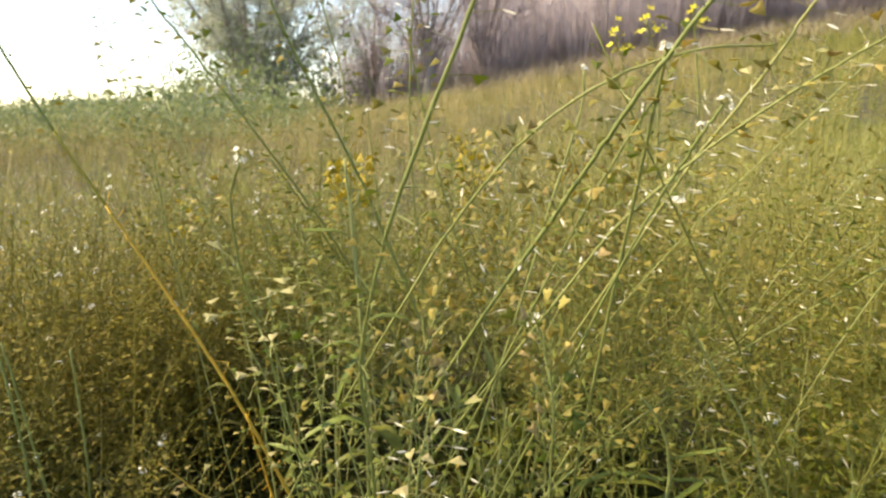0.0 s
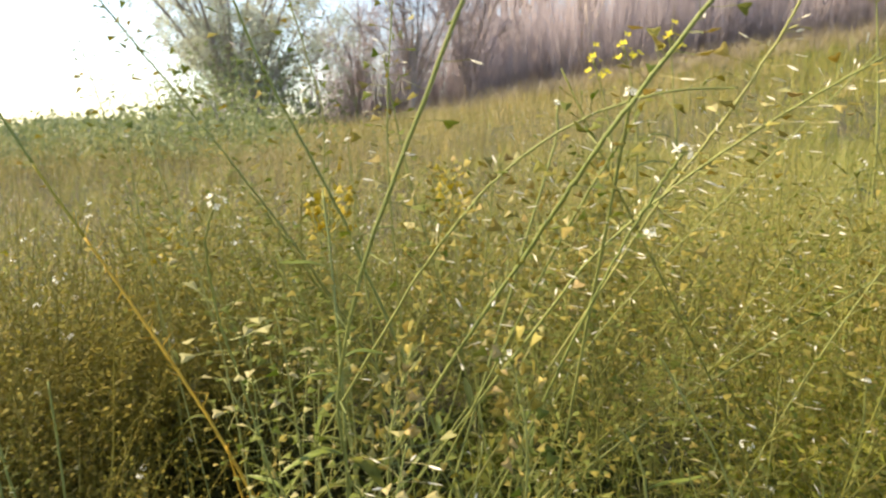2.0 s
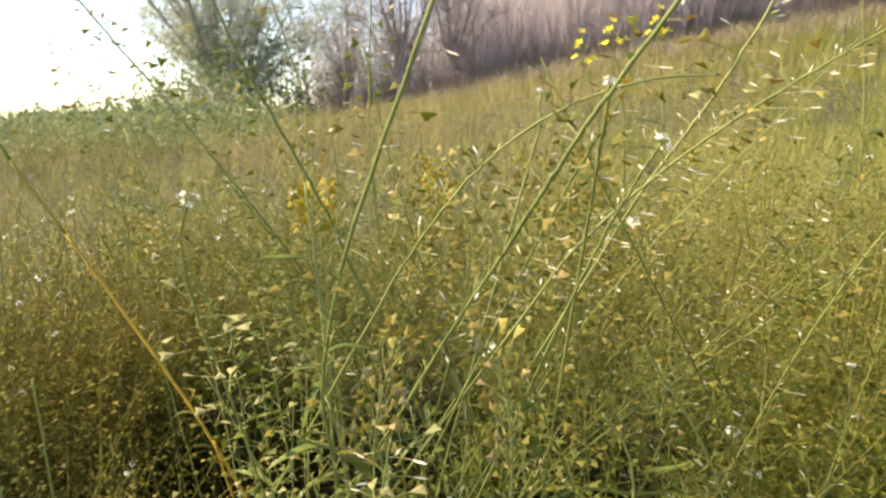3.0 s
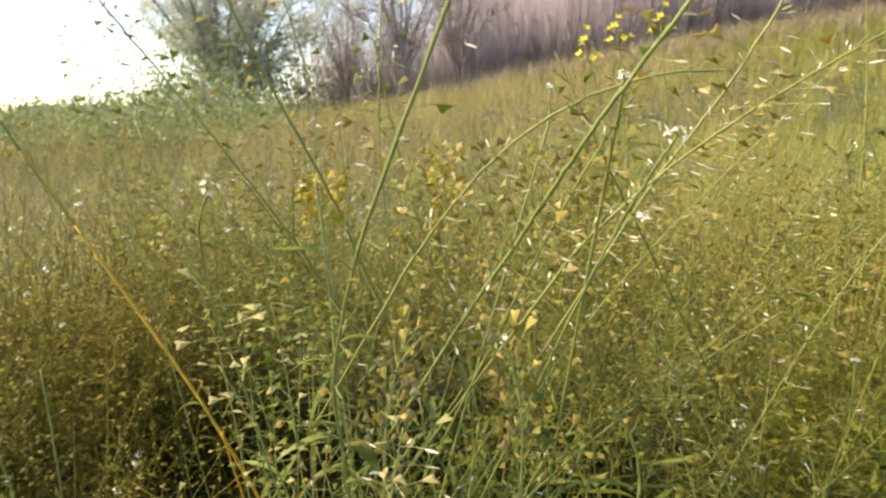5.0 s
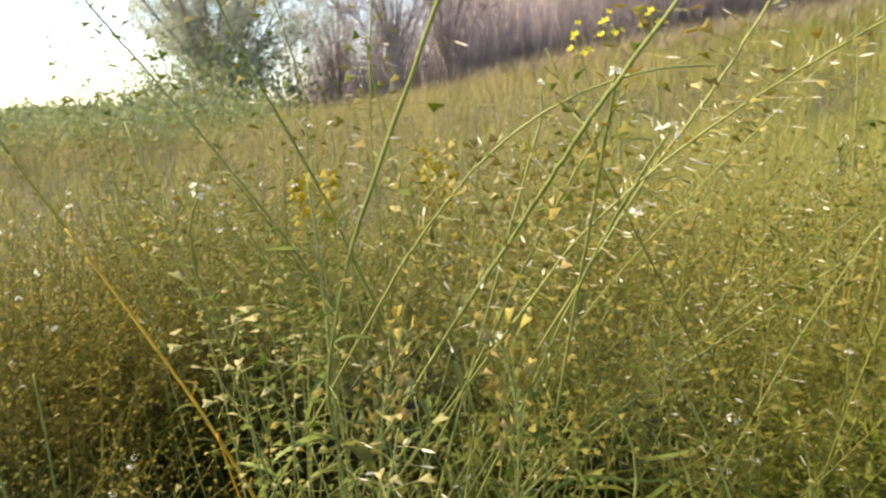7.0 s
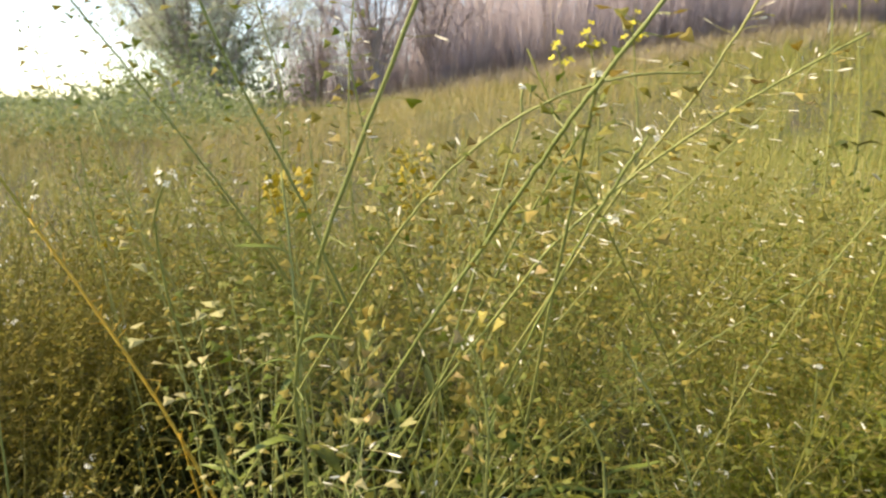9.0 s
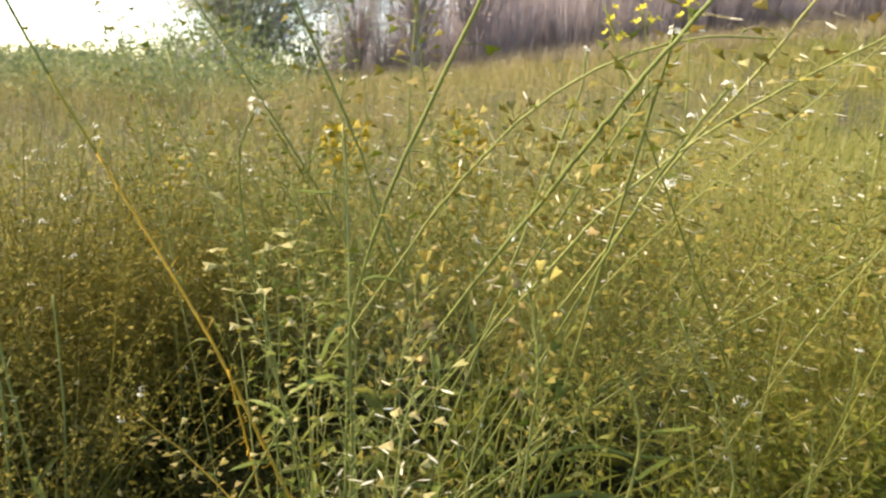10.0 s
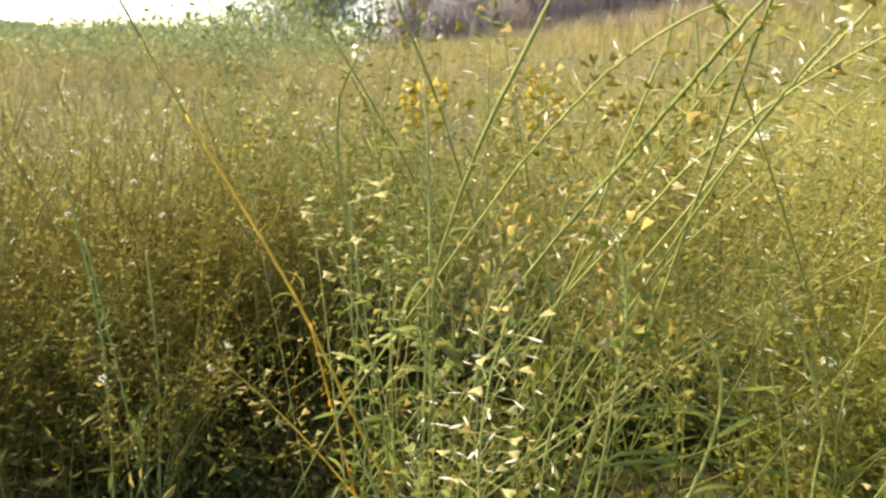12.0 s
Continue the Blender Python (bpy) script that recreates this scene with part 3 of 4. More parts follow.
# The two withered masses are added dark, in place of shade near the soil.
leaf_mass("withered_undergrowth", 34000, (-.56, .98), (.2, .18), .27, [LEAF_RUST_SHADE, POD_RUST_SHADE], "olive-brown withered leaves low among the stalks, coloured dark for the shade there", 92, .15, (.004, .010))
leaf_mass("low_litter", 18000, (-.22, .85), (.18, .16), .05, [LEAF_RUST_SHADE, STEM_RUST_SHADE], "small withered leaves on the soil, coloured dark for a shaded gap", 96, .1, (.003, .008), False)
leaf_mass("shaded_undergrowth", 7000, (.12, .86), (.13, .08), .20, [LEAF, POD_GREEN], "dark green leaves low between the stalks", 93, .05)
leaf_mass("leafy_undergrowth", 36000, (.54, .76), (.11, .11), .33, [LEAF_FRESH, POD], "bright yellow-green small leaves and pods under the grass", 95, .3, (.003, .008))
leaf_mass("leafy_undergrowth", 36000, (.74, 1.02), (.15, .14), .35, [LEAF_FRESH, POD], "bright yellow-green small leaves under the grass", 94, .2, (.004, .010))


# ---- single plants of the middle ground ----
# Brown plant set with shade worked into its colours.
RUSTY_SHADE = [STEM_RUST_SHADE, POD_RUST_SHADE, POD_RUST_SHADE, LEAF_RUST_SHADE, PETAL, POD_OLIVE_SHADE, POD_DRY, STEM_DRY]


def make_plant(g, h, at, group="weeds around the clearing", rusty=False):
    D = plant_pieces(g, h)
    mats, stem_mat = (RUSTY_SHADE, STEM_RUST_SHADE) if rusty else (MATS, STEM_FIELD_SHADE)
    top = empty("shepherds_purse", at, "withering brown weed with small rusty seed pods, coloured darker for the shade" if rusty else "slender green weed with heart-shaped tan seed pods, rooted in the meadow", "wild plant", group)
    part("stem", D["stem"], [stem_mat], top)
    for piece in D["branch"]:
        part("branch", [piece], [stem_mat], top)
    tagged(part("pod_spray", merged(D["pods"]), mats, top, smooth=False), kind="stuff")
    for head in D["flowers"]:
        part("flower_head", merged(head), mats, top, "tiny white four-petalled flowers", smooth=False)
    for v, f, k in D["leaf"]:
        part("leaf", [(v, f, 0)], [mats[3]], top)
    return top


def build_plants():
    g = np.random.default_rng(21)
    base = [make_plant(g, g.uniform(.52, .60), (0, 0, 0)) for i in range(14)]
    xy = outside_hollow(fan(150, 0.78, 1.32, 40))
    xy = xy[(xy[:, 0] / xy[:, 1] > -.2) | (xy[:, 1] > 1.1)]
    for i, (x, y) in enumerate(xy):
        m = pose(x, y, float(ground_z(x, y)) - 0.005, g.normal(0, 8), g.normal(3, 8), g.uniform(0, 360))
        if i < len(base):
            base[i].matrix_basis = m
        else:
            copy_thing(base[i % len(base)], m @ Matrix.Scale(g.uniform(.76, 1.0), 4))


build_plants()


def build_near_weeds():
    """Taller loose weeds between the traced ones and the dense stand."""
    g = np.random.default_rng(55)
    base = [make_plant(g, g.uniform(.50, .60), (0, 0, 0), "loose weeds near the clump") for i in range(12)]
    spots = [(r * math.sin(a), r * math.cos(a)) for r, a in zip(g.uniform(.60, .90, 96), np.radians(g.uniform(-36, 40, 96))) if (a > .06 or (a > -.2 and r < .68)) and (a > -.08 or r * math.cos(a) > .69) and not (r < .8 and (abs(math.tan(a) + .135) < .05 or abs(math.tan(a) - .037) < .05))]
    for i, (x, y) in enumerate(spots):
        m = pose(x, y, float(ground_z(x, y)) - 0.005, float(np.clip(g.normal(0, 9), -9, 14)), float(np.clip(g.normal(4 + 38 * x if x > 0 else 2 + 18 * x, 13), -16, 30)), 0) @ pose(0, 0, 0, 0, 0, g.uniform(0, 360))
        if i < len(base):
            base[i].matrix_basis = m
        else:
            size = g.uniform(.76, 1.04)
            if not (.24 < x / y < .45 and y > .62) and not in_hollow(x, y):      # the shaded hollows stay open towards the clump
                copy_thing(base[i % len(base)], m @ Matrix.Scale(size, 4))
    for i in range(22):
        x, y = (g.uniform(-.75, -.45), g.uniform(.5, .85)) if i < 13 else (g.uniform(.32, .5), g.uniform(.52, .72))
        copy_thing(base[i % len(base)], pose(x, y, float(ground_z(x, y)) - .005, g.normal(0, 8), g.normal(-4, 8), g.uniform(0, 360)) @ Matrix.Scale(g.uniform(.5, .78) if i < 13 else g.uniform(.45, .64), 4))
    # Weeds out of view on the left, added to shade the lower left.
    for i in range(13):
        x, y = g.uniform(-.98, -.62), g.uniform(.30, .80)
        copy_thing(base[i % len(base)], pose(x, y, float(ground_z(x, y)) - .005, g.normal(0, 7), g.normal(0, 7), g.uniform(0, 360)) @ Matrix.Scale(g.uniform(.85, 1.05), 4))
    # the thick stand beside the clump, its shade put into the brown colours
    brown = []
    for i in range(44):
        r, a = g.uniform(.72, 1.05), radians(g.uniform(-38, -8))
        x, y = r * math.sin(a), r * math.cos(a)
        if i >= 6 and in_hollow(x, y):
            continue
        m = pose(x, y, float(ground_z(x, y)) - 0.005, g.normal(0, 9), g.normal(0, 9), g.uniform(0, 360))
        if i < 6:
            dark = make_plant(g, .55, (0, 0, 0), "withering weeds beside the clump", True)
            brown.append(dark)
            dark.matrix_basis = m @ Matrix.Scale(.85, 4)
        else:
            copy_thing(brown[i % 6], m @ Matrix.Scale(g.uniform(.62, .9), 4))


build_near_weeds()


# ---- the plants close to the eye ----
FACES = {}


def pod_mesh(kind, mat, stalk_mat, ped, bend, fat=0.15, wide=0.46):
    """A pod of length 1 on a stalk of length ped along +z, as one mesh."""
    e = np.array([0, 0, ped]); mid = np.array([0.05 * ped, 0, ped * .5])
    P = curve([(0, 0, 0), mid, e], 4)
    body = heart_pod(fat, wide=wide, bend=bend) if kind == "heart" else lens_shape()
    R = basis(unit(np.array([math.sin(bend), 0.1, math.cos(bend)])), bend * 3)
    me = mesh_of("seed_pod", [(*tube(P, [.036, .028, .027, .034], 3), 0), (*place(body, R, e), 1)], [stalk_mat, mat], smooth=False)
    FACES[me.name] = R @ np.array([0, 1.0, 0])      # the way its flat side faces
    return me


gp = np.random.default_rng(3)
PODS = {}
for key, kind, mat, sm in (("green", "heart", POD_GREEN, STEM), ("tan", "heart", POD, STEM), ("pale", "heart", POD_PALE, STEM), ("ripe", "heart", POD_RIPE, STEM), ("gold", "heart", POD_GOLD, STEM), ("septum", "lens", SEPTUM, POD_PALE)):
    PODS[key] = [pod_mesh(kind, mat, sm, gp.uniform(1.2, 2.3), gp.uniform(-.45, .45), gp.uniform(.08, .13), gp.uniform(.40, .52)) for i in range(5)]


STALKS = {m.name: mesh_of("pod_stalk", [(*stalk(np.zeros(3), np.array([0.05, 0, 1.0]), .04), 0)], [m]) for m in (STEM, STEM_RIPE)}


def weed(label, ctrl, r0, r1, kinds=("tan",), start=0.4, gap=0.008, size=0.008, end=0.99, stem=None, flowers=0, leaves=(), young=True, seed=1, category="wild plant", bristle=0.0, rise=0.3, green_above=None, loose=False):
    """A single traced weed: a stem through its control points down to the soil, pods one by one, leaves, a flower head."""
    g = np.random.default_rng(seed)
    stem = stem or STEM
    C = np.array(ctrl, float)
    tt = np.concatenate([[0], np.cumsum(np.linalg.norm(np.diff(C, axis=0), axis=1))])
    co = np.polyfit(tt, C, 3 if len(C) > 4 else min(2, len(C) - 1))
    C = np.stack([np.polyval(co[:, k], tt) for k in range(3)], 1)
    pts = list(C)
    P0, P1 = C[0], C[1]
    d = unit(P0 - P1)
    gz = float(ground_z(P0[0], P0[1]))
    if P0[2] > gz + 0.03:
        h = P0[2] - gz
        run = d[:2] / max(0.35, abs(d[2])) * h
        run *= min(1.0, 0.34 / (np.linalg.norm(run) + 1e-6))
        pts = [np.array([P0[0] + run[0] * .9, P0[1] + run[1] * .9, gz - .01]), np.array([P0[0] + run[0] * .5, P0[1] + run[1] * .5, gz + h * .48])] + pts
    n = 6 * len(pts)
    P = curve(pts, n)
    P[1:-1] += g.normal(0, 0.00022, (n - 2, 3))
    top = empty("shepherds_purse", tuple(pts[0]), label, category)
    base = np.array(pts[0])
    P = P - base
    R_ = np.linspace(r0, r1, n)
    if green_above:
        k = int(green_above * n)
        part("stem", [(*tube(P[:k + 1], R_[:k + 1], 8), 0)], [stem], top)
        q = k + n // 7
        part("stem", [(*tube(P[k:q + 1], R_[k:q + 1] * .998, 8), 0)], [STEM_TURNING], top, "olive middle of the stem")
        part("stem", [(*tube(P[q:], R_[q:] * .996, 8), 0)], [STEM], top, "green upper stem")
    else:
        part("stem", [(*tube(P, R_, 8), 0)], [stem], top)
    s = np.concatenate([[0], np.cumsum(np.linalg.norm(np.diff(P, axis=0), axis=1))])
    seen = s[-1] - (np.linalg.norm(np.diff(np.array(ctrl), axis=0), axis=1).sum())
    at, turn = seen + start * (s[-1] - seen), g.uniform(0, 6.3)
    stop = seen + end * (s[-1] - seen)
    while at < stop and kinds:
        p = np.array([np.interp(at, s, P[:, k]) for k in range(3)])
        q = np.array([np.interp(min(at + .01, s[-1]), s, P[:, k]) for k in range(3)])
        ax = unit(q - p + 1e-9)
        u = (at - seen) / (s[-1] - seen)
        tip = max(0.0, (u - 0.85) / 0.15) if young else 0.0
        dd = unit(basis(ax, turn)[:, 0] + ax * (rise + 0.9 * tip) + g.normal(0, .14, 3))
        if rise < .5:
            dd = unit(dd * [1, 1, .5 + .5 * tip])
        mesh = PODS[kinds[g.integers(len(kinds))]][g.integers(5)]
        ob = new("seed_pod", mesh)
        sz = size * g.uniform(.75, 1.15) * (1 - .6 * tip)
        spins = g.uniform(0, 6.3, 9 if rise < .5 else 1)
        level = min(spins, key=lambda a_: abs((basis(dd, a_) @ FACES[mesh.name])[0]) + abs((basis(dd, a_) @ FACES[mesh.name])[1])) if g.random() < (.3 if loose else .88) else spins[0]
        R = Matrix(basis(dd, level + g.normal(0, .35)).tolist()).to_4x4()
        ob.parent, ob.matrix_basis = top, Matrix.Translation(p) @ R @ Matrix.Scale(sz, 4)
        at += gap * g.uniform(.7, 1.35)
        turn += 2.4
    if bristle:
        at = bristle * s[-1]
        while at < s[-1] * .8:
            p = np.array([np.interp(at, s, P[:, k]) for k in range(3)])
            dd = unit(g.normal(0, 1, 3) + [0, 0, .6])
            ob = new("pod_stalk", STALKS[stem.name])
            ob.parent, ob.matrix_basis = top, Matrix.Translation(p) @ Matrix(basis(dd, 0).tolist()).to_4x4() @ Matrix.Scale(g.uniform(.008, .016), 4)
            at += .0075 * g.uniform(.6, 1.4)
    if flowers:
        part("flower_head", merged(flower_head(P[-1], unit(P[-1] - P[-2]), g, size=.0027, count=max(4, flowers - 5))), MATS, top, "tiny white four-petalled flowers")
    low = [((at_ - seen) / (s[-1] - seen), g.uniform(0, 360), g.uniform(.025, .055), g.uniform(.0016, .0034), g.uniform(.2, 1.0), (LEAF, LEAF_PALE, LEAF)[k % 3]) for k, at_ in enumerate(s[-1] * g.uniform(.18, .55, 2))]
    for u, ang, ln, w, droop, mat in list(leaves) + low:
        p = np.array([np.interp(seen + u * (s[-1] - seen), s, P[:, k]) for k in range(3)])
        a = radians(ang)
        R = np.array([[math.cos(a), -math.sin(a), 0], [math.sin(a), math.cos(a), 0], [0, 0, 1.0]])
        v, f = leaf_blade(ln, w, droop, seg=10, wave=.02, twist=g.uniform(-.5, .5), fold=.35)
        part("leaf", [(v @ R.T + p, f, 0)], [mat], top)
    return top


def build_close_plants():
    B, G, D = LEAF_PALE, LEAF, LEAF_DRY
    weed("tall green weed stem leaning over the clump, mostly bare", [(-.055, .49, .226), (-.051, .45, .303), (-.031, .385, .39), (-.005, .36, .453), (.026, .335, .527), (.041, .325, .567)], 0.0015, 0.0010, ("green", "tan", "septum"), .1, .016, .008, seed=1, bristle=.3, leaves=[(.05, 200, .05, .004, .6, B), (.32, 20, .03, .0025, .5, B)])
    weed("green weed stem with long pale clasping leaves", [(-.065, .56, .163), (-.066, .55, .268), (-.071, .56, .36), (-.082, .585, .426)], 0.0017, 0.0010, ("green", "tan"), .45, .012, .0075, seed=2, leaves=[(.42, 186, .07, .0038, .95, B), (.38, 215, .036, .0036, 1.7, B), (.15, 320, .05, .006, .7, G), (.75, 185, .045, .003, .3, B), (.05, 200, .05, .004, 1.0, G)])
    weed("slanting green weed stem with sparse pods", [(-.054, .6, .366), (-.07, .59, .411), (-.1, .57, .476), (-.121, .56, .527), (-.136, .55, .567), (-.145, .55, .602)], 0.0015, 0.0009, ("septum", "tan", "green"), .05, .0045, .0086, seed=3, loose=True)
    weed("long slanting weed stem, its seed pods against the sky", [(-.081, .64, .311), (-.102, .61, .365), (-.134, .6, .406), (-.158, .58, .459), (-.181, .565, .499), (-.215, .56, .531), (-.236, .55, .574)], 0.0014, 0.0006, ("green", "tan"), .15, .0028, .0085, seed=4)
    weed("green weed stem crossing behind the clump", [(-.084, .69, .28), (-.099, .68, .312), (-.125, .62, .384), (-.147, .6, .426)], 0.0012, 0.0007, ("tan", "green"), .5, .011, .007, seed=5)
    weed("thin upright weed with small green pods", [(-.104, .7, .377), (-.099, .7, .482), (-.108, .7, .536), (-.127, .7, .593), (-.136, .7, .628)], 0.0010, 0.0006, ("green", "tan"), .05, .006, .0085, seed=6, loose=True)
    weed("thin upright weed with tan pods to its tip", [(-.024, .62, .347), (-.028, .6, .438), (-.028, .6, .508), (-.022, .6, .574), (-.018, .6, .612)], 0.0009, 0.0006, ("tan", "green", "pale", "septum"), .05, .0042, .0092, seed=7, loose=True)
    weed("thin upright weed with tan pods to its tip", [(.011, .62, .351), (-.007, .61, .418), (-.022, .6, .485), (-.03, .6, .534)], 0.0009, 0.0006, ("tan", "green", "pale"), .05, .0042, .0092, seed=8, loose=True, flowers=8)
    weed("ripening weed with an orange-yellow stem, pods mostly shed", [(-.158, .61, .134), (-.19, .61, .203), (-.231, .635, .254), (-.299, .65, .344), (-.343, .66, .418), (-.368, .64, .478), (-.388, .63, .524)], 0.0019, 0.0011, ("tan", "green"), .55, .014, .0075, stem=STEM_RIPE, seed=9, bristle=.2, green_above=.68)
    weed("ripening weed with an orange-yellow stem, pods shed", [(-.134, .6, .012), (-.151, .6, .081), (-.169, .605, .138), (-.183, .61, .191)], 0.0014, 0.0009, ("ripe",), .8, .02, .006, stem=STEM_RIPE, seed=10, bristle=.1)
    weed("stout green weed stem leaning out, papery pod walls remaining", [(.021, .48, .311), (.062, .42, .395), (.08, .4, .427), (.093, .37, .459), (.102, .345, .482), (.133, .33, .525), (.149, .33, .546)], 0.0014, 0.0010, ("septum", "tan", "tan"), .05, .0045, .0085, seed=11, bristle=.3)
    weed("green weed stem leaning out beside a stouter one", [(.059, .46, .333), (.089, .41, .416), (.108, .385, .464), (.119, .375, .481)], 0.0009, 0.0006, ("green", "septum", "tan"), .1, .0055, .0085, seed=12)
    weed("slender arching green weed stem, nearly level at its tip", [(-.021, .48, .344), (.011, .46, .388), (.036, .43, .434), (.063, .41, .461), (.096, .4, .479), (.138, .4, .491), (.177, .4, .496)], 0.0011, 0.0006, ("tan", "septum", "green"), .1, .0055, .0085, seed=13)
    weed("slanting weed stem with white papery pod walls", [(.087, .5, .337), (.118, .48, .382), (.149, .46, .425), (.18, .45, .452), (.219, .44, .478), (.252, .43, .5), (.282, .42, .521)], 0.0012, 0.0007, ("septum", "septum", "septum", "ripe", "tan"), .03, .0026, .0085, seed=14)
    weed("slanting weed stem with tan and papery pods", [(.139, .5, .374), (.163, .47, .429), (.18, .46, .46), (.199, .45, .489), (.22, .44, .53), (.23, .44, .552)], 0.0012, 0.0008, ("tan", "septum", "septum", "pale"), .03, .003, .0085, seed=15)
    weed("pale green weed stem lying outwards at a low slant", [(.119, .6, .143), (.155, .6, .181), (.214, .6, .224), (.272, .6, .265), (.324, .6, .301), (.394, .6, .345)], 0.0013, 0.0009, ("green", "tan"), .2, .008, .008, seed=16, leaves=[(.05, 30, .05, .005, .5, B)])
    weed("pale green weed stem lying outwards at a low slant", [(.208, .63, .211), (.255, .62, .253), (.328, .62, .311), (.397, .61, .378)], 0.0011, 0.0007, ("septum", "tan", "septum"), .1, .0048, .008, seed=17)
    weed("bent yellow-green weed stem with sparse pods", [(.208, .42, .191), (.206, .42, .225), (.186, .42, .274), (.16, .42, .319), (.149, .42, .337)], 0.0009, 0.0006, ("tan", "pale"), .3, .014, .008, seed=18)
    weed("stout pale green stalk with broad clasping leaves", [(.153, .5, .095), (.165, .5, .144), (.17, .5, .195), (.162, .5, .234), (.145, .5, .257)], 0.0020, 0.0009, ("green",), .7, .012, .007, seed=19, leaves=[(.1, 20, .05, .0026, .4, B), (.25, 190, .05, .003, .5, G), (.4, 30, .055, .0026, .1, B), (.5, 170, .045, .003, .4, G), (.65, 350, .045, .0024, .1, B)])
    weed("thin bent weed stem with withered bits", [(.213, .45, .134), (.203, .45, .172), (.193, .45, .217), (.18, .45, .248)], 0.0007, 0.0005, ("pale", "tan"), .3, .02, .007, seed=20)
    weed("thin curved weed stem with withered bits", [(.26, .45, .137), (.276, .45, .186), (.275, .45, .227), (.268, .45, .249)], 0.0007, 0.0005, ("pale", "tan"), .3, .018, .007, seed=21)
    weed("upright green weed stem, most pods shed", [(-.39, .6, -.012), (-.387, .6, .115), (-.391, .6, .185), (-.404, .6, .272), (-.412, .6, .313)], 0.0016, 0.0010, ("tan", "septum"), .35, .013, .0065, seed=22, bristle=.3)
    weed("upright green weed stem with shed pods", [(-.365, .62, -.038), (-.385, .62, .105), (-.401, .62, .211), (-.411, .62, .255)], 0.0016, 0.0010, ("green", "tan"), .4, .013, .007, seed=23, bristle=.3)
    weed("upright dry weed stem in the shade", [(-.366, .65, -.046), (-.361, .65, .091), (-.36, .65, .168), (-.365, .65, .239)], 0.0016, 0.0010, ("tan", "pale"), .3, .015, .007, seed=24)
    weed("small orange-stemmed weed with cream heart pods", [(-.134, .6, .012), (-.205, .63, .067), (-.252, .635, .1), (-.28, .635, .129)], 0.0010, 0.0006, ("pale", "ripe"), .25, .0042, .0085, stem=STEM_RIPE, seed=25)
    weed("weed with bright white papery pod walls on long stalks", [(-.013, .385, .173), (-.014, .38, .217), (-.013, .38, .248), (-.009, .38, .274), (-.004, .38, .3)], 0.0009, 0.0006, ("septum", "septum", "pale"), .02, .0028, .0095, seed=26, young=False)
    weed("weed with a dense head of ripe tan pods", [(-.02, .43, .238), (-.017, .42, .281), (-.011, .42, .311), (-.005, .42, .333), (-.001, .42, .345)], 0.0009, 0.0006, ("ripe", "ripe", "tan", "pale"), .2, .0013, .0080, seed=27, young=False, rise=1.2)
    weed("weed with a dense head of ripe yellow pods", [(.064, .385, .259), (.063, .375, .295), (.061, .375, .322), (.055, .375, .341), (.053, .375, .351)], 0.0009, 0.0006, ("ripe", "green", "tan"), .05, .0015, .0080, seed=28, young=False, rise=1.2, flowers=8)
    weed("weed with a golden head of ripe pods", [(-.082, .64, .3), (-.087, .65, .341), (-.088, .65, .379), (-.087, .65, .415)], 0.0009, 0.0006, ("gold",), .6, .0007, .0085, seed=29, young=False, rise=.7)
    weed("weed with a golden head of ripe pods", [(.043, .74, .27), (.034, .75, .331), (.029, .75, .38), (.026, .75, .428)], 0.0009, 0.0006, ("gold", "gold", "ripe"), .6, .001, .0085, seed=30, young=False, rise=.7)
    weed("weed with a golden head of ripe pods", [(-.344, .9, .23), (-.346, .9, .299), (-.346, .9, .344)], 0.0009, 0.0006, ("gold", "ripe"), .55, .001, .0085, seed=31, young=False, rise=.7)
    weed("thin weed with cream heart pods and a white flower tip", [(-.096, .42, .275), (-.095, .4, .324), (-.104, .385, .353), (-.109, .38, .377), (-.093, .345, .417), (-.085, .32, .442)], 0.0008, 0.0005, ("pale", "pale", "green"), .08, .0065, .0085, end=.62, seed=32, young=False, flowers=10)
    weed("thin weed with cream and green heart pods", [(-.088, .5, .207), (-.089, .485, .26), (-.089, .475, .298), (-.095, .475, .331), (-.098, .475, .353)], 0.0008, 0.0005, ("pale", "green", "green"), .05, .0042, .0082, seed=33, young=False)
    weed("young weed with a crowded tip of small green pods", [(-.078, .45, .104), (-.091, .45, .128), (-.106, .45, .163)], 0.0010, 0.0006, ("green",), .2, .0014, .0068, seed=34, young=False, rise=.6)
    weed("low weed with yellow ripe pods", [(-.047, .42, .109), (-.054, .42, .142), (-.055, .42, .173)], 0.0009, 0.0006, ("ripe", "green"), .1, .0035, .008, seed=35, young=False)
    weed("thin weed ending in a white flower head", [(.082, .38, .346), (.101, .34, .415), (.11, .315, .447), (.117, .305, .463)], 0.0008, 0.0006, ("green", "septum"), .4, .016, .007, seed=36, flowers=9)
    for i, pts in enumerate(([(-.343, .85, .302), (-.346, .83, .402), (-.347, .82, .469)], [(-.078, .8, .349), (-.085, .8, .414), (-.089, .8, .465)], [(-.117, .85, .369), (-.12, .85, .424), (-.12, .85, .462)], [(.093, .55, .427), (.104, .55, .465), (.105, .55, .492)], [(.112, .4, .439), (.112, .38, .467), (.109, .36, .489)], [(.383, .6, .145), (.393, .6, .2), (.393, .6, .251)])):
        weed("thin weed ending in a white flower head", pts, .0012, .0008, ("green", "tan"), .1, .0085, .007, seed=40 + i, flowers=12)
    # branching small weeds in front of the shaded gap
    gb = np.random.default_rng(123)
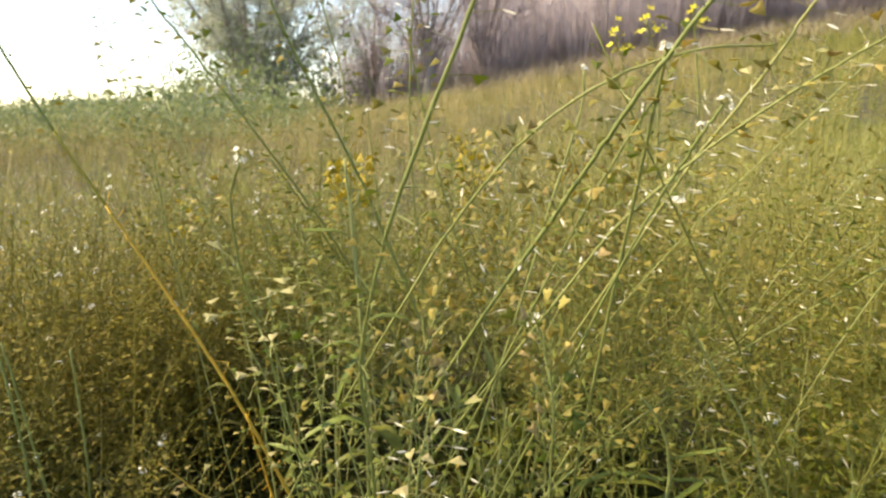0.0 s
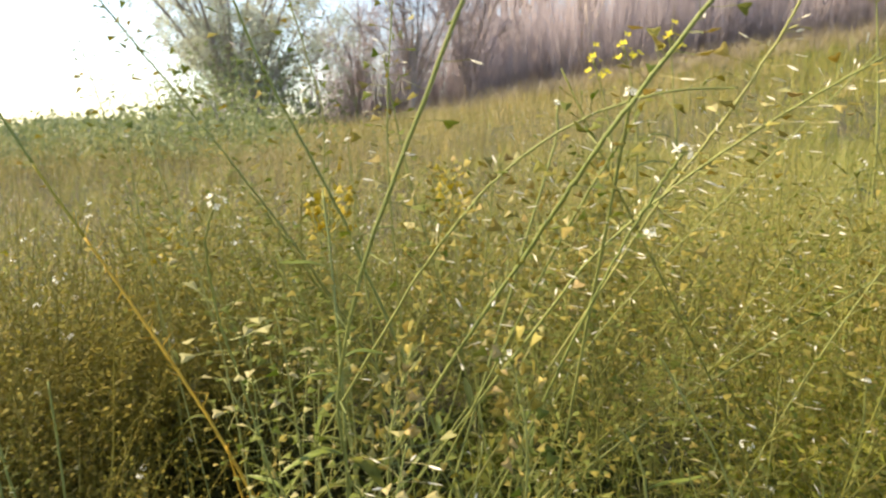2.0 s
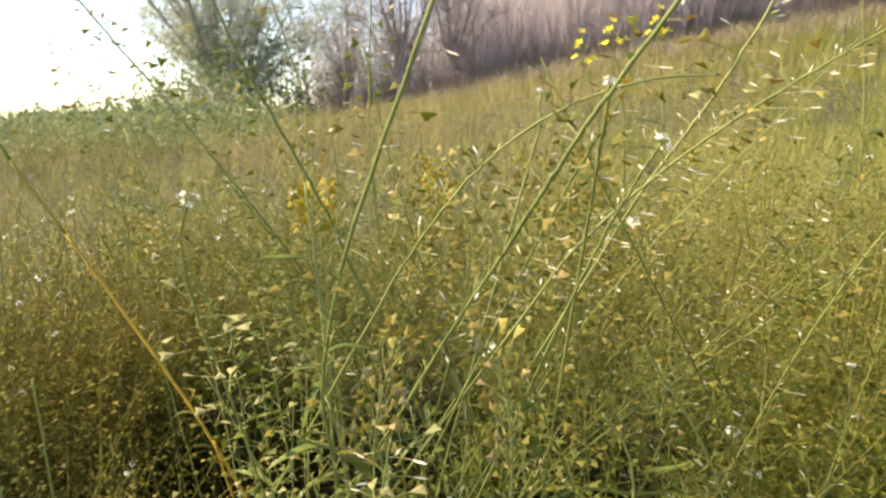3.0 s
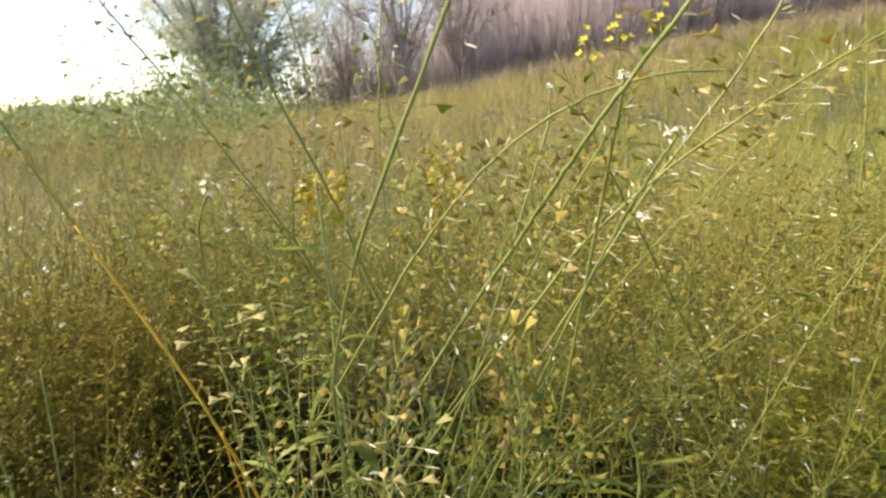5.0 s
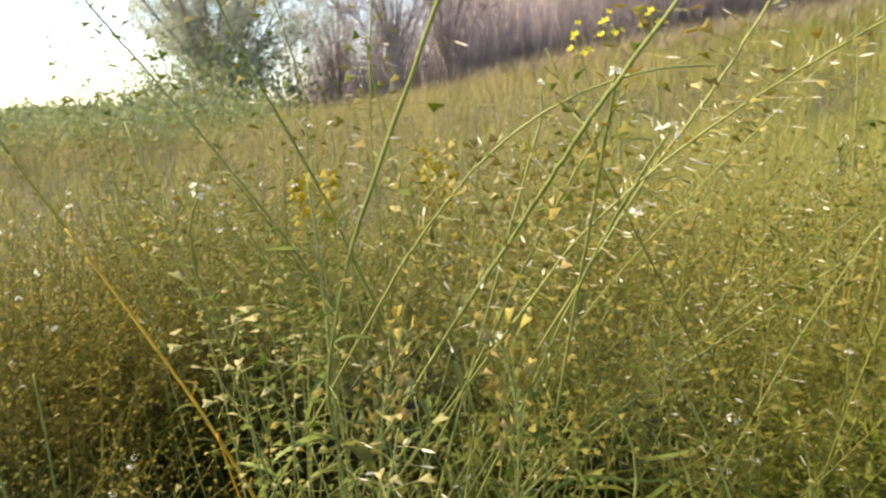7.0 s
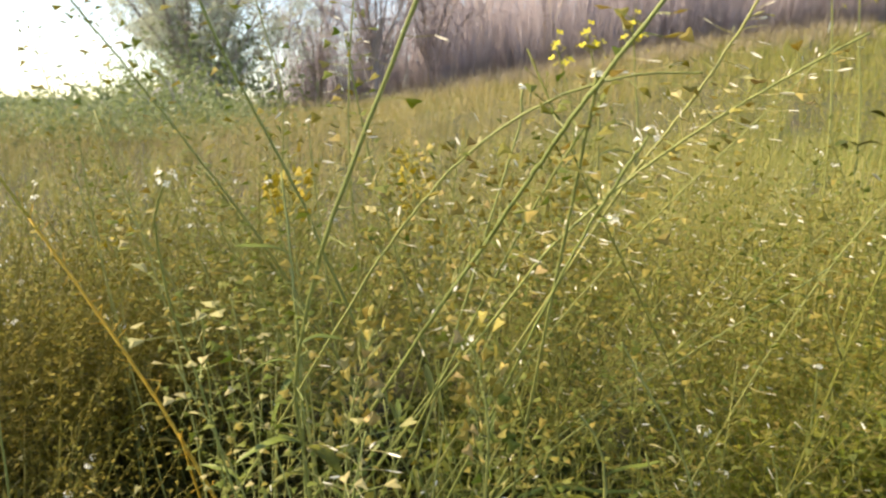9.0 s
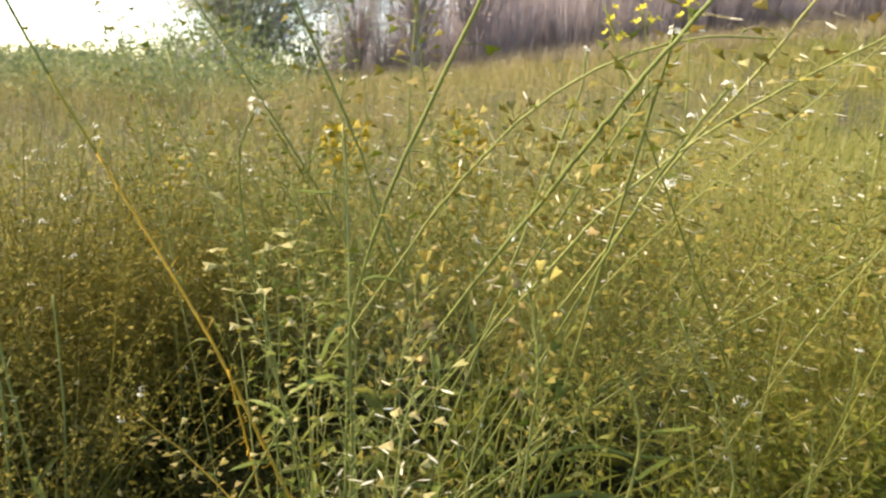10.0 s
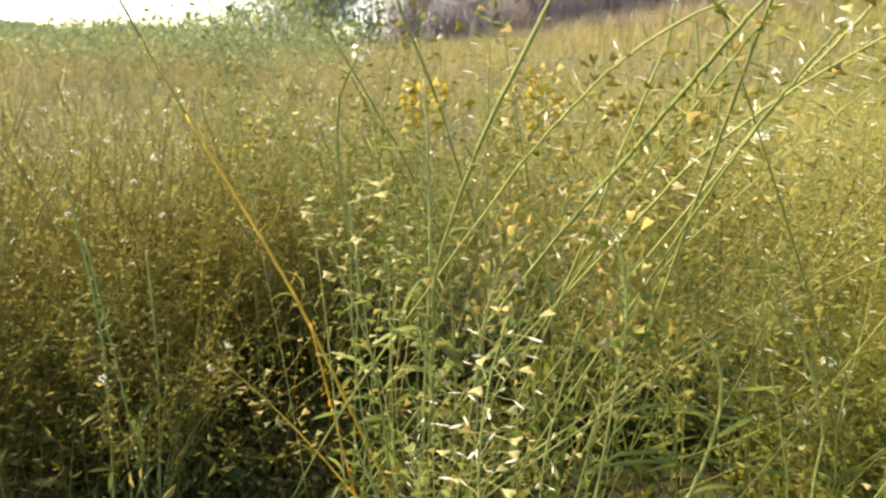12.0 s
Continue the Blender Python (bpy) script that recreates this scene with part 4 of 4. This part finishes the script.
    for i in range(8):
        y0 = gb.uniform(.42, .56)
        x0 = y0 * (gb.uniform(-.26, -.04) if i < 5 else gb.uniform(.02, .26))
        low = np.array([x0 + gb.normal(0, .02), y0 + .02, .05])
        tip = np.array([x0 + gb.normal(0, .03), y0 - gb.uniform(.02, .06), gb.uniform(.24, .36)])
        mid = (low + tip) / 2 + np.append(gb.normal(0, .014, 2), 0)
        weed("small branching weed with green and cream heart pods", [tuple(low), tuple(mid), tuple(low * .25 + tip * .75 + np.append(gb.normal(0, .008, 2), 0)), tuple(tip)], .0008, .0005, (("green", "green", "pale"), ("green", "tan", "green"), ("green", "green", "septum"))[i % 3], .35, .0052, .0066, seed=320 + i, rise=.15, loose=True)
    weed("thin weed with small dark pods against the sky", [(-.295, .72, .365), (-.314, .72, .446), (-.322, .72, .502), (-.341, .72, .562)], 0.0008, 0.0004, ("green", "tan"), .15, .0028, .008, seed=50)
    g = np.random.default_rng(77)
    for i in range(3):
        x0, y0 = g.uniform(-.02, .28), g.uniform(.50, .74)
        tip = np.array([x0 + g.uniform(.12, .30), y0 - g.uniform(-.03, .12), g.uniform(.38, .58)])
        low = np.array([x0, y0, g.uniform(.08, .16)])
        mid = (low + tip) / 2 + np.array([-.015, 0, .02])
        weed("slanting green weed stem with pods along its upper half", [tuple(low), tuple(mid), tuple(tip)], .0008, .0005, (("tan", "septum", "septum"), ("green", "septum", "tan"), ("tan", "ripe", "septum"))[i % 3], .3, .0042, .0085, seed=200 + i, flowers=8 if i % 5 == 0 else 0)
    for i in range(8):
        x0, y0 = g.uniform(-.16, -.05), g.uniform(.58, .78)
        tip = np.array([x0 - g.uniform(.0, .10), y0 - g.uniform(-.04, .08), g.uniform(.36, .50)])
        low = np.array([x0, y0, g.uniform(.08, .16)])
        weed("slender green weed with pods along its upper half", [tuple(low), tuple((low + tip) / 2 + np.array([.012, 0, .01])), tuple(tip)], .0010, .0006, (("tan", "green"), ("green", "pale"))[i % 2], .4, .0055, .0082, seed=240 + i, flowers=8 if i % 4 == 0 else 0)
    for i in range(8):
        y0 = g.uniform(.64, .86)
        x0 = y0 * g.uniform(-.04, .22)
        low, tip = np.array([x0, y0, .2]), np.array([x0 + g.normal(.02, .03), y0 + g.normal(0, .02), g.uniform(.36, .45)])
        weed("weed with a crowded raceme of ripe tan pods", [tuple(low), tuple((low + tip) / 2 + np.array([.008, 0, 0])), tuple(tip)], .0010, .0006, (("ripe", "tan"), ("ripe", "pale", "tan"))[i % 2], .2, .0022, .0095, seed=260 + i, young=False, rise=.8)
    for i in range(4):
        x0, y0 = g.uniform(-.07, .16), g.uniform(.45, .62)
        low = np.array([x0, y0, .0])
        tip = low + np.array([g.normal(0, .04), g.normal(0, .02), g.uniform(.14, .27)])
        weed("low leafy weed with crowded small pods", [tuple(low), tuple((low + tip) / 2 + np.array([.01, 0, 0])), tuple(tip)], .0009, .0006, (("green", "green", "tan"), ("green", "pale"), ("tan", "septum", "green"))[i % 3], .3, .003, .0075, seed=290 + i, young=False, rise=.6,
             leaves=[(.2, 40 * i, .05, .004, .6, B), (.4, 40 * i + 150, .045, .0035, .5, G), (.55, 40 * i + 260, .035, .003, .5, B)])


build_close_plants()


def mustard(ctrl, seed):
    """A yellow-flowered stalk taller than the weeds round it."""
    g = np.random.default_rng(seed)
    p0 = np.array(ctrl[0]); gz = float(ground_z(p0[0], p0[1]))
    base = np.array([p0[0], p0[1], gz - .01])
    P = curve([base] + [np.array(c) for c in ctrl], 16) - base
    top = empty("mustard_plant", tuple(base), "tall green stalk with bright yellow four-petalled flowers", "wild plant")
    part("stem", [(*tube(P, np.linspace(.003, .0012, 16), 6), 0)], [STEM], top)
    for k in range(11):
        a = k * 2.4
        u = .86 + .14 * k / 10
        p = P[min(15, int(u * 15))]
        d = unit(np.array([math.cos(a), math.sin(a), .5 + .08 * k]))
        e = p + d * g.uniform(.012, .026) * (1.3 - .05 * k)
        pieces = [(*tube(np.array([p, (p + e) / 2, e]), .0006, 3), 0)]
        R = basis(unit(d + [0, -.4, .3]), a)
        for q in range(4):
            b = q * math.pi / 2
            w = np.array([math.cos(b), math.sin(b), 0]); nn = np.array([-math.sin(b), math.cos(b), 0])
            v = np.array([np.zeros(3), w * .5 + nn * .3 + [0, 0, .12], w * .85 + nn * .2 + [0, 0, .2], w * .85 - nn * .2 + [0, 0, .2], w * .5 - nn * .3 + [0, 0, .12]]) * .0085
            pieces.append((v @ R.T + e, np.array([(0, 1, 2), (0, 2, 3), (0, 3, 4)]), 1))
        part("flower", merged(pieces), [STEM, PETAL_Y], top, "yellow four-petalled flower")
    for k in range(4):
        a = g.uniform(0, 6.3); p = P[int(g.uniform(2, 7))]
        R = np.array([[math.cos(a), -math.sin(a), 0], [math.sin(a), math.cos(a), 0], [0, 0, 1.0]])
        v, f = leaf_blade(.08, .009, .5, twist=.4)
        part("leaf", [(v @ R.T + p, f, 0)], [LEAF], top)


for i, c in enumerate(([(.321, 1.25, .364), (.312, 1.25, .493), (.279, 1.25, .608)], [(.365, 1.25, .393), (.355, 1.25, .531), (.333, 1.25, .625)], [(.452, 1.3, .41), (.441, 1.3, .543), (.429, 1.3, .651)], [(.885, 1.4, .426), (.868, 1.4, .632), (.852, 1.4, .765)], [(.947, 1.4, .43), (.923, 1.4, .637), (.908, 1.4, .786)])):
    mustard(c, 60 + i)


def grass_clump(x, y, h, n, seed, lean=(0.1, 0.0), dry=0.3):
    g = np.random.default_rng(seed)
    top = empty("grass_clump", (x, y, float(ground_z(x, y)) - .01), "clump of long pale green grass blades in the meadow", "grass")
    for i in range(n):
        a, ln, w = g.uniform(0, 6.3), h * g.uniform(.55, 1.1), g.uniform(.0009, .0019)
        b = np.array([math.cos(a), math.sin(a), 0])
        end = b * ln * g.uniform(.05, .35) + np.array([lean[0], lean[1], 1.0]) * ln
        C = curve([b * .01, b * .015 + end * .5 + [0, 0, ln * .05], end], 7)
        sd_ = np.array([-b[1], b[0], 0]) * w
        k = (1 - np.linspace(0, 1, 7) ** 2.2)[:, None]
        V = np.vstack([C - sd_ * k, C + np.array([0, 0, 0]) - b * w * .4, C + sd_ * k])
        F = []
        for j in range(6):
            for o in (0, 7):
                F += [(o + j, o + j + 7, o + j + 1), (o + j + 7, o + j + 8, o + j + 1)]
        part("blade", [(V, np.array(F), 0)], [GRASS], top)


for i, (x, y, h, n) in enumerate(((.60, .95, .48, 30), (.66, 1.02, .50, 28), (.72, 1.1, .5, 24), (.58, 1.15, .46, 18), (.62, .84, .44, 24), (.78, 1.25, .52, 20), (.70, .92, .46, 20), (.55, .86, .54, 22), (.58, .90, .56, 24), (.52, .80, .50, 16), (.44, .60, .24, 8), (.36, .64, .24, 8))):
    grass_clump(x, y, h, n, 80 + i, (0.14, 0.0))


def lying_blade(top, ctrl, w, seed):
    C = curve(ctrl, 14); g = np.random.default_rng(seed)
    base = C[0].copy(); C = C - base
    k = np.clip(np.sin(np.linspace(.25, 3.1, 14)), .04, 1)[:, None]
    sd_ = np.array([0, .5, .85]) * w
    V = np.vstack([C - sd_ * k, C + np.array([0, -.5, 0]) * w * k, C + sd_ * k])
    F = []
    for j in range(13):
        for o in (0, 14):
            F += [(o + j, o + j + 14, o + j + 1), (o + j + 14, o + j + 15, o + j + 1)]
    part("blade", [(V + base - np.array(top.location), np.array(F), 0)], [LEAF_PALE], top)


tuft = empty("grass_tuft", (.12, .55, -.12), "long pale green grass leaves lying across the stalks", "grass")
for i, (c, w) in enumerate((([(.05, .54, -.11), (.092, .55, .103), (.263, .6, .082), (.443, .6, .07)], .0022), ([(.06, .58, -.11), (.11, .56, .14), (.2, .57, .15), (.3, .6, .13)], .0018), ([(.3, .62, -.11), (.2, .58, .08), (.1, .54, .11), (.06, .53, .09)], .002), ([(.1, .5, -.11), (.14, .5, .05), (.2, .5, .09), (.27, .52, .06)], .0026))):
    lying_blade(tuft, c, w, 90 + i)

# ---- trees ----
def grow(g, p, d, ln, r, depth, out, tips, spread_=0.6, sides=4, up=0.12, kids=(2, 4)):
    n = 5 if depth else 3
    P = [p]
    for i in range(n - 1):
        d = unit(d + g.normal(0, 0.10, 3) + np.array([0, 0, up * 0.3]))
        P.append(P[-1] + d * ln / (n - 1))
    P = np.array(P)
    out.setdefault(depth, []).append((*tube(P, np.linspace(r, r * .55, n), max(3, sides)), 0))
    if depth == 0:
        tips.append((P[-1], d)); tips.append((P[1], d)); return
    for k in range(g.integers(*kids) + 1):
        i = int(g.integers(1, n))
        q = unit(d + g.normal(0, spread_, 3) + np.array([0, 0, up]))
        grow(g, P[i], q, ln * g.uniform(.5, .75), r * .5, depth - 1, out, tips, spread_, sides - 1, up, kids)


def make_tree(name, g, h, r, depth, bark, label, leaves=0, leaf_size=0.12, leaf_mat=None, spread_=0.6, lean=(0, 0), kids=(2, 4), scatter=0.35):
    top = empty(name, (0, 0, 0), label, "tree")
    out, tips = {}, []
    grow(g, np.array([0, 0, -0.1]), unit(np.array([lean[0], lean[1], 1.0])), h, r, depth, out, tips, spread_, 6, kids=kids)
    part("trunk", out[depth], [bark], top)
    for limb in out.get(depth - 1, []):
        part("branch", [limb], [bark], top)
    limbs = sum((out[k] for k in out if k < depth - 1), [])
    if limbs:
        tagged(part("twig_crown", merged(limbs), [TWIG_HAZED], top), kind="stuff")
    if leaves:
        pos = np.array([t[0] for t in tips])
        idx = g.integers(0, len(pos), leaves)
        C = pos[idx] + g.normal(0, scatter, (leaves, 3))
        A = unit(g.normal(0, 1, (leaves, 3)) + [0, 0, -.5]); B = unit(np.cross(A, g.normal(0, 1, (leaves, 3))))
        s = leaf_size * g.uniform(.6, 1.3, (leaves, 1))
        V = np.stack([C - A * s, C + B * s * .28, C + A * s, C - B * s * .28], 1).reshape(-1, 3)
        o = np.arange(leaves)[:, None, None] * 4
        F = (np.array([(0, 1, 2), (0, 2, 3)])[None] + o).reshape(-1, 3)
        tagged(part("crown", [(V, F, 0)], [leaf_mat], top, smooth=False), kind="stuff")
    return top


def limb_tree(name, g, h, limbs, spread_, bark, label, twigs, leaves, leaf_size, leaf_mat, droop=0.1, lean=0.0):
    """A short trunk, long arching limbs and many fine twigs, with small leaves along the twigs if any."""
    top = empty(name, (0, 0, 0), label, "tree")
    T = curve([(0, 0, -.1), (lean * .5, .05, h * .14), (lean, 0, h * .2)], 7)
    part("trunk", [(*tube(T, np.linspace(.15, .10, 7), 8), 0)], [bark], top)
    fine, spots = [], []
    for k in range(limbs):
        a = k * 2.4 + g.uniform(-.4, .4)
        o = np.array([math.cos(a), math.sin(a), 0])
        out_, up = spread_ * g.uniform(.3, 1.0), h * g.uniform(.3, .8)
        p = T[int(g.integers(0, 6))]
        L_ = curve([p, p + o * out_ * .35 + [0, 0, up * .45], p + o * out_ * .8 + [0, 0, up * .85], p + o * out_ * 1.1 + [0, 0, up * (1 - droop)]], 12)
        L_[2:] += np.cumsum(g.normal(0, .05, (10, 3)), axis=0)
        part("branch", [(*tube(L_, np.linspace(.06, .012, 12), 5), 0)], [bark], top)
        for q in range(twigs):
            s0 = L_[int(g.integers(2, 12))]
            d = unit(o * .5 + g.normal(0, .75, 3) + [0, 0, .5])
            ln = g.uniform(.5, 1.5) * h / 6
            e = s0 + d * ln
            m = (s0 + e) / 2 + g.normal(0, .06, 3) + [0, 0, .06]
            fine.append((*tube(np.array([s0, m, e + [0, 0, -droop * ln]]), [.014, .009, .004], 3), 0))
            for z in range(3):
                e2 = m + unit(d + g.normal(0, .6, 3)) * ln * g.uniform(.3, .6)
                fine.append((np.array([m + [.006, 0, 0], m - [.006, 0, 0], e2]), np.array([(0, 1, 2)]), 0))
                spots.append((m, e2))
            spots.append((s0, e))
    tagged(part("twig_crown", merged(fine), [TWIG_HAZED], top), kind="stuff")
    if leaves:
        S = np.array(spots)
        i = g.integers(0, len(S), leaves); u = g.uniform(.2, 1.1, (leaves, 1))
        C = S[i, 0] * (1 - u) + S[i, 1] * u + g.normal(0, .09, (leaves, 3))
        A = unit(g.normal(0, 1, (leaves, 3)) + [0, 0, -.6]); B = unit(np.cross(A, g.normal(0, 1, (leaves, 3))))
        s = leaf_size * g.uniform(.6, 1.3, (leaves, 1))
        V = np.stack([C - A * s, C + B * s * .3, C + A * s, C - B * s * .3], 1).reshape(-1, 3)
        F = (np.array([(0, 1, 2), (0, 2, 3)])[None] + np.arange(leaves)[:, None, None] * 4).reshape(-1, 3)
        tagged(part("crown", [(V, F, 0)], [leaf_mat], top, smooth=False), kind="stuff")
    return top


def build_trees():
    g = np.random.default_rng(33)
    def zz(x, y):
        return float(ground_z(x, y))
    w = limb_tree("willow_tree", g, 6.5, 30, 3.4, BARK, "grey-green willow with fine young leaves at the field edge", 15, 42000, .055, FOLIAGE_HAZED, .02, -.4)
    w.matrix_basis = pose(-7.3, 26, zz(-7.3, 26) - .2) @ Matrix.Scale(1.3, 4)
    b = limb_tree("bare_tree", g, 7.5, 13, 2.6, BARK, "bare grey tree with fine twigs at the field edge", 60, 0, .05, FOLIAGE_HAZED, .05, .2)
    b.matrix_basis = pose(-1.2, 27, zz(-1.2, 27))
    copy_thing(b, pose(-3.6, 31, zz(-3.6, 31), 0, 0, 100) @ Matrix.Scale(0.9, 4))
    copy_thing(b, pose(1.2, 30, zz(1.2, 30), 0, 0, 200) @ Matrix.Scale(0.95, 4))
    poles = [make_tree("poplar_tree", g, 9.0, .11, 2, BARK_PALE if i % 2 else BARK, "tall bare pole-like tree at the wood's edge", 0, spread_=.3, kids=(4, 6)) for i in range(5)]
    for i in range(70):
        x, y = g.uniform(1.5, 30), g.uniform(30, 46)
        m = pose(x, y, zz(x, y), g.normal(0, 2), g.normal(0, 2), g.uniform(0, 360))
        if i < 5:
            poles[i].matrix_basis = m
        else:
            copy_thing(poles[i % 5], m @ Matrix.Scale(g.uniform(.7, 1.15), 4))
    # thicket under the wood
    T = []
    for k in range(8):
        P = []
        for j in range(15):
            a = g.uniform(0, 6.3)
            b0 = np.array([math.cos(a), math.sin(a), 0]) * g.uniform(0, .6)
            t = b0 + np.array([math.cos(a) * .12, math.sin(a) * .12, 1]) * g.uniform(1.8, 5.5) + g.normal(0, .2, 3) * [1, 1, 0]
            P.append((*tube(np.array([b0, (b0 + t) / 2 + g.normal(0, .1, 3), t]), [.019, .013, .005], 3), 0))
        T.append(merged(P))
    pieces = []
    for t in T:
        xy = np.concatenate([np.stack([rng.uniform(-5.5, 1.5, 15), rng.uniform(29, 42, 15)], 1), np.stack([rng.uniform(1.2, 27, 150), rng.uniform(28.5, 46, 150)], 1)])
        pieces += spread(t, upright(xy, rng.uniform(.7, 1.2, len(xy))))
    tagged(new("thicket", mesh_of("thicket", pieces, [TWIG_HAZED])), "leafless brown and grey thicket along the wood's edge", "brush", kind="stuff")
    # tall dry grass before the wood
    pieces = []
    for k in range(5):
        T = blade_tuft(g, 10)
        xy = np.stack([-6.5 + 24 * rng.random(200) ** 1.6, rng.normal(26.2, 1.5, 200)], 1)
        pieces += spread([(v * [2.2, 2.2, 1], f, q) for v, f, q in T], upright(xy, rng.uniform(.5, 1.1, len(xy))))
    tagged(new("tall_dry_grass", mesh_of("tall_dry_grass", pieces, [GRASS_DRY], False)), "tall tan dry grass along the foot of the wood", "grass", kind="stuff")
    # green weeds and low shrubs at the left field edge
    for i, (x, y, hgt) in enumerate(((-4.4, 11.5, 1.0), (-5.3, 12, .95), (-3.9, 12.5, 1.25), (-6.6, 12.5, .7), (-4.5, 13.5, 1.4), (-5.7, 14.5, 1.15), (-7.6, 14, .6), (-4.6, 15.5, 1.6), (-8.8, 15, .65), (-5.5, 16.5, 1.5))):
        sh = empty("shrub", (x, y, zz(x, y)), "low bluish-green shrub at the field edge", "shrub", "shrubs at the field edge")
        stems, n = [], 1100
        for k in range(9):
            a = g.uniform(0, 6.3); e = np.array([math.cos(a) * .5, math.sin(a) * .5, hgt * g.uniform(.6, .95)])
            stems.append((*tube(np.array([[0, 0, 0], e * [.3, .3, .55], e]), [.02, .012, .005], 4), 0))
        part("branch", merged(stems), [TWIG_HAZED], sh)
        C = g.normal(0, .5, (n, 3)) * [1.2, .9, .5] ; C[:, 2] = np.abs(C[:, 2]) * hgt * 1.9 * (1 - .25 * np.abs(C[:, 0])) + .08
        A = unit(g.normal(0, 1, (n, 3))); Bq = unit(np.cross(A, g.normal(0, 1, (n, 3)))); s = g.uniform(.03, .07, (n, 1))
        V = np.stack([C - A * s, C + Bq * s * .4, C + A * s, C - Bq * s * .4], 1).reshape(-1, 3)
        F = (np.array([(0, 1, 2), (0, 2, 3)])[None] + np.arange(n)[:, None, None] * 4).reshape(-1, 3)
        tagged(part("crown", [(V, F, 0)], [LEAF_BLUE], sh, smooth=False), kind="stuff")
    for x, y, size, turn in ((-8.9, 24, 1.5, 40), (-7.5, 23.5, 1.9, 130), (-6.2, 24.5, 2.1, 250), (-4.9, 25.5, 1.8, 320)):
        copy_thing(sh, pose(x, y, zz(x, y), 0, 0, turn) @ Matrix.Scale(size, 4))
    # bluish-green leafy weeds before the shrubs
    n = 16000
    yy = g.uniform(6, 17, n); xx = -yy * g.uniform(.22, .75, n) + g.normal(0, .3, n)
    cl = .5 + .5 * np.sin(xx * 1.3 + 1) * np.sin(yy * .9)
    C = np.stack([xx, yy, ground_z(xx, yy) + g.uniform(.2, .62, n) * (.8 + .45 * cl)], 1)
    A = unit(g.normal(0, 1, (n, 3)) + [0, 0, .4]); Bq = unit(np.cross(A, g.normal(0, 1, (n, 3)))); s = g.uniform(.015, .04, (n, 1))
    V = np.stack([C - A * s, C + Bq * s * .45, C + A * s, C - Bq * s * .45], 1).reshape(-1, 3)
    F = (np.array([(0, 1, 2), (0, 2, 3)])[None] + np.arange(n)[:, None, None] * 4).reshape(-1, 3)
    tagged(new("leafy_weeds", mesh_of("leafy_weeds", [(V, F, 0)], [LEAF_BLUE], False)), "bluish-green leafy weeds in the farther meadow", "weeds", kind="stuff")
    # far hedge
    n = 9000
    cx = rng.uniform(-160, 40, n); cy = 110 + rng.normal(0, 3, n)
    top = 1.7 + .7 * np.sin(cx * .11) + .5 * np.sin(cx * .31 + 1)
    C = np.stack([cx, cy, ground_z(cx, cy) + rng.random(n) ** .7 * (top + .6)], 1)
    A = unit(rng.normal(0, 1, (n, 3))); B = unit(np.cross(A, rng.normal(0, 1, (n, 3)))); s = rng.uniform(.3, .7, (n, 1))
    V = np.stack([C - A * s, C + B * s * .7, C + A * s, C - B * s * .7], 1).reshape(-1, 3)
    F = (np.array([(0, 1, 2), (0, 2, 3)])[None] + np.arange(n)[:, None, None] * 4).reshape(-1, 3)
    tagged(new("distant_hedge", mesh_of("distant_hedge", [(V, F, 0)], [FOLIAGE_FAR], False)), "far bluish-green hedge along the horizon", "hedge", kind="stuff")


build_trees()
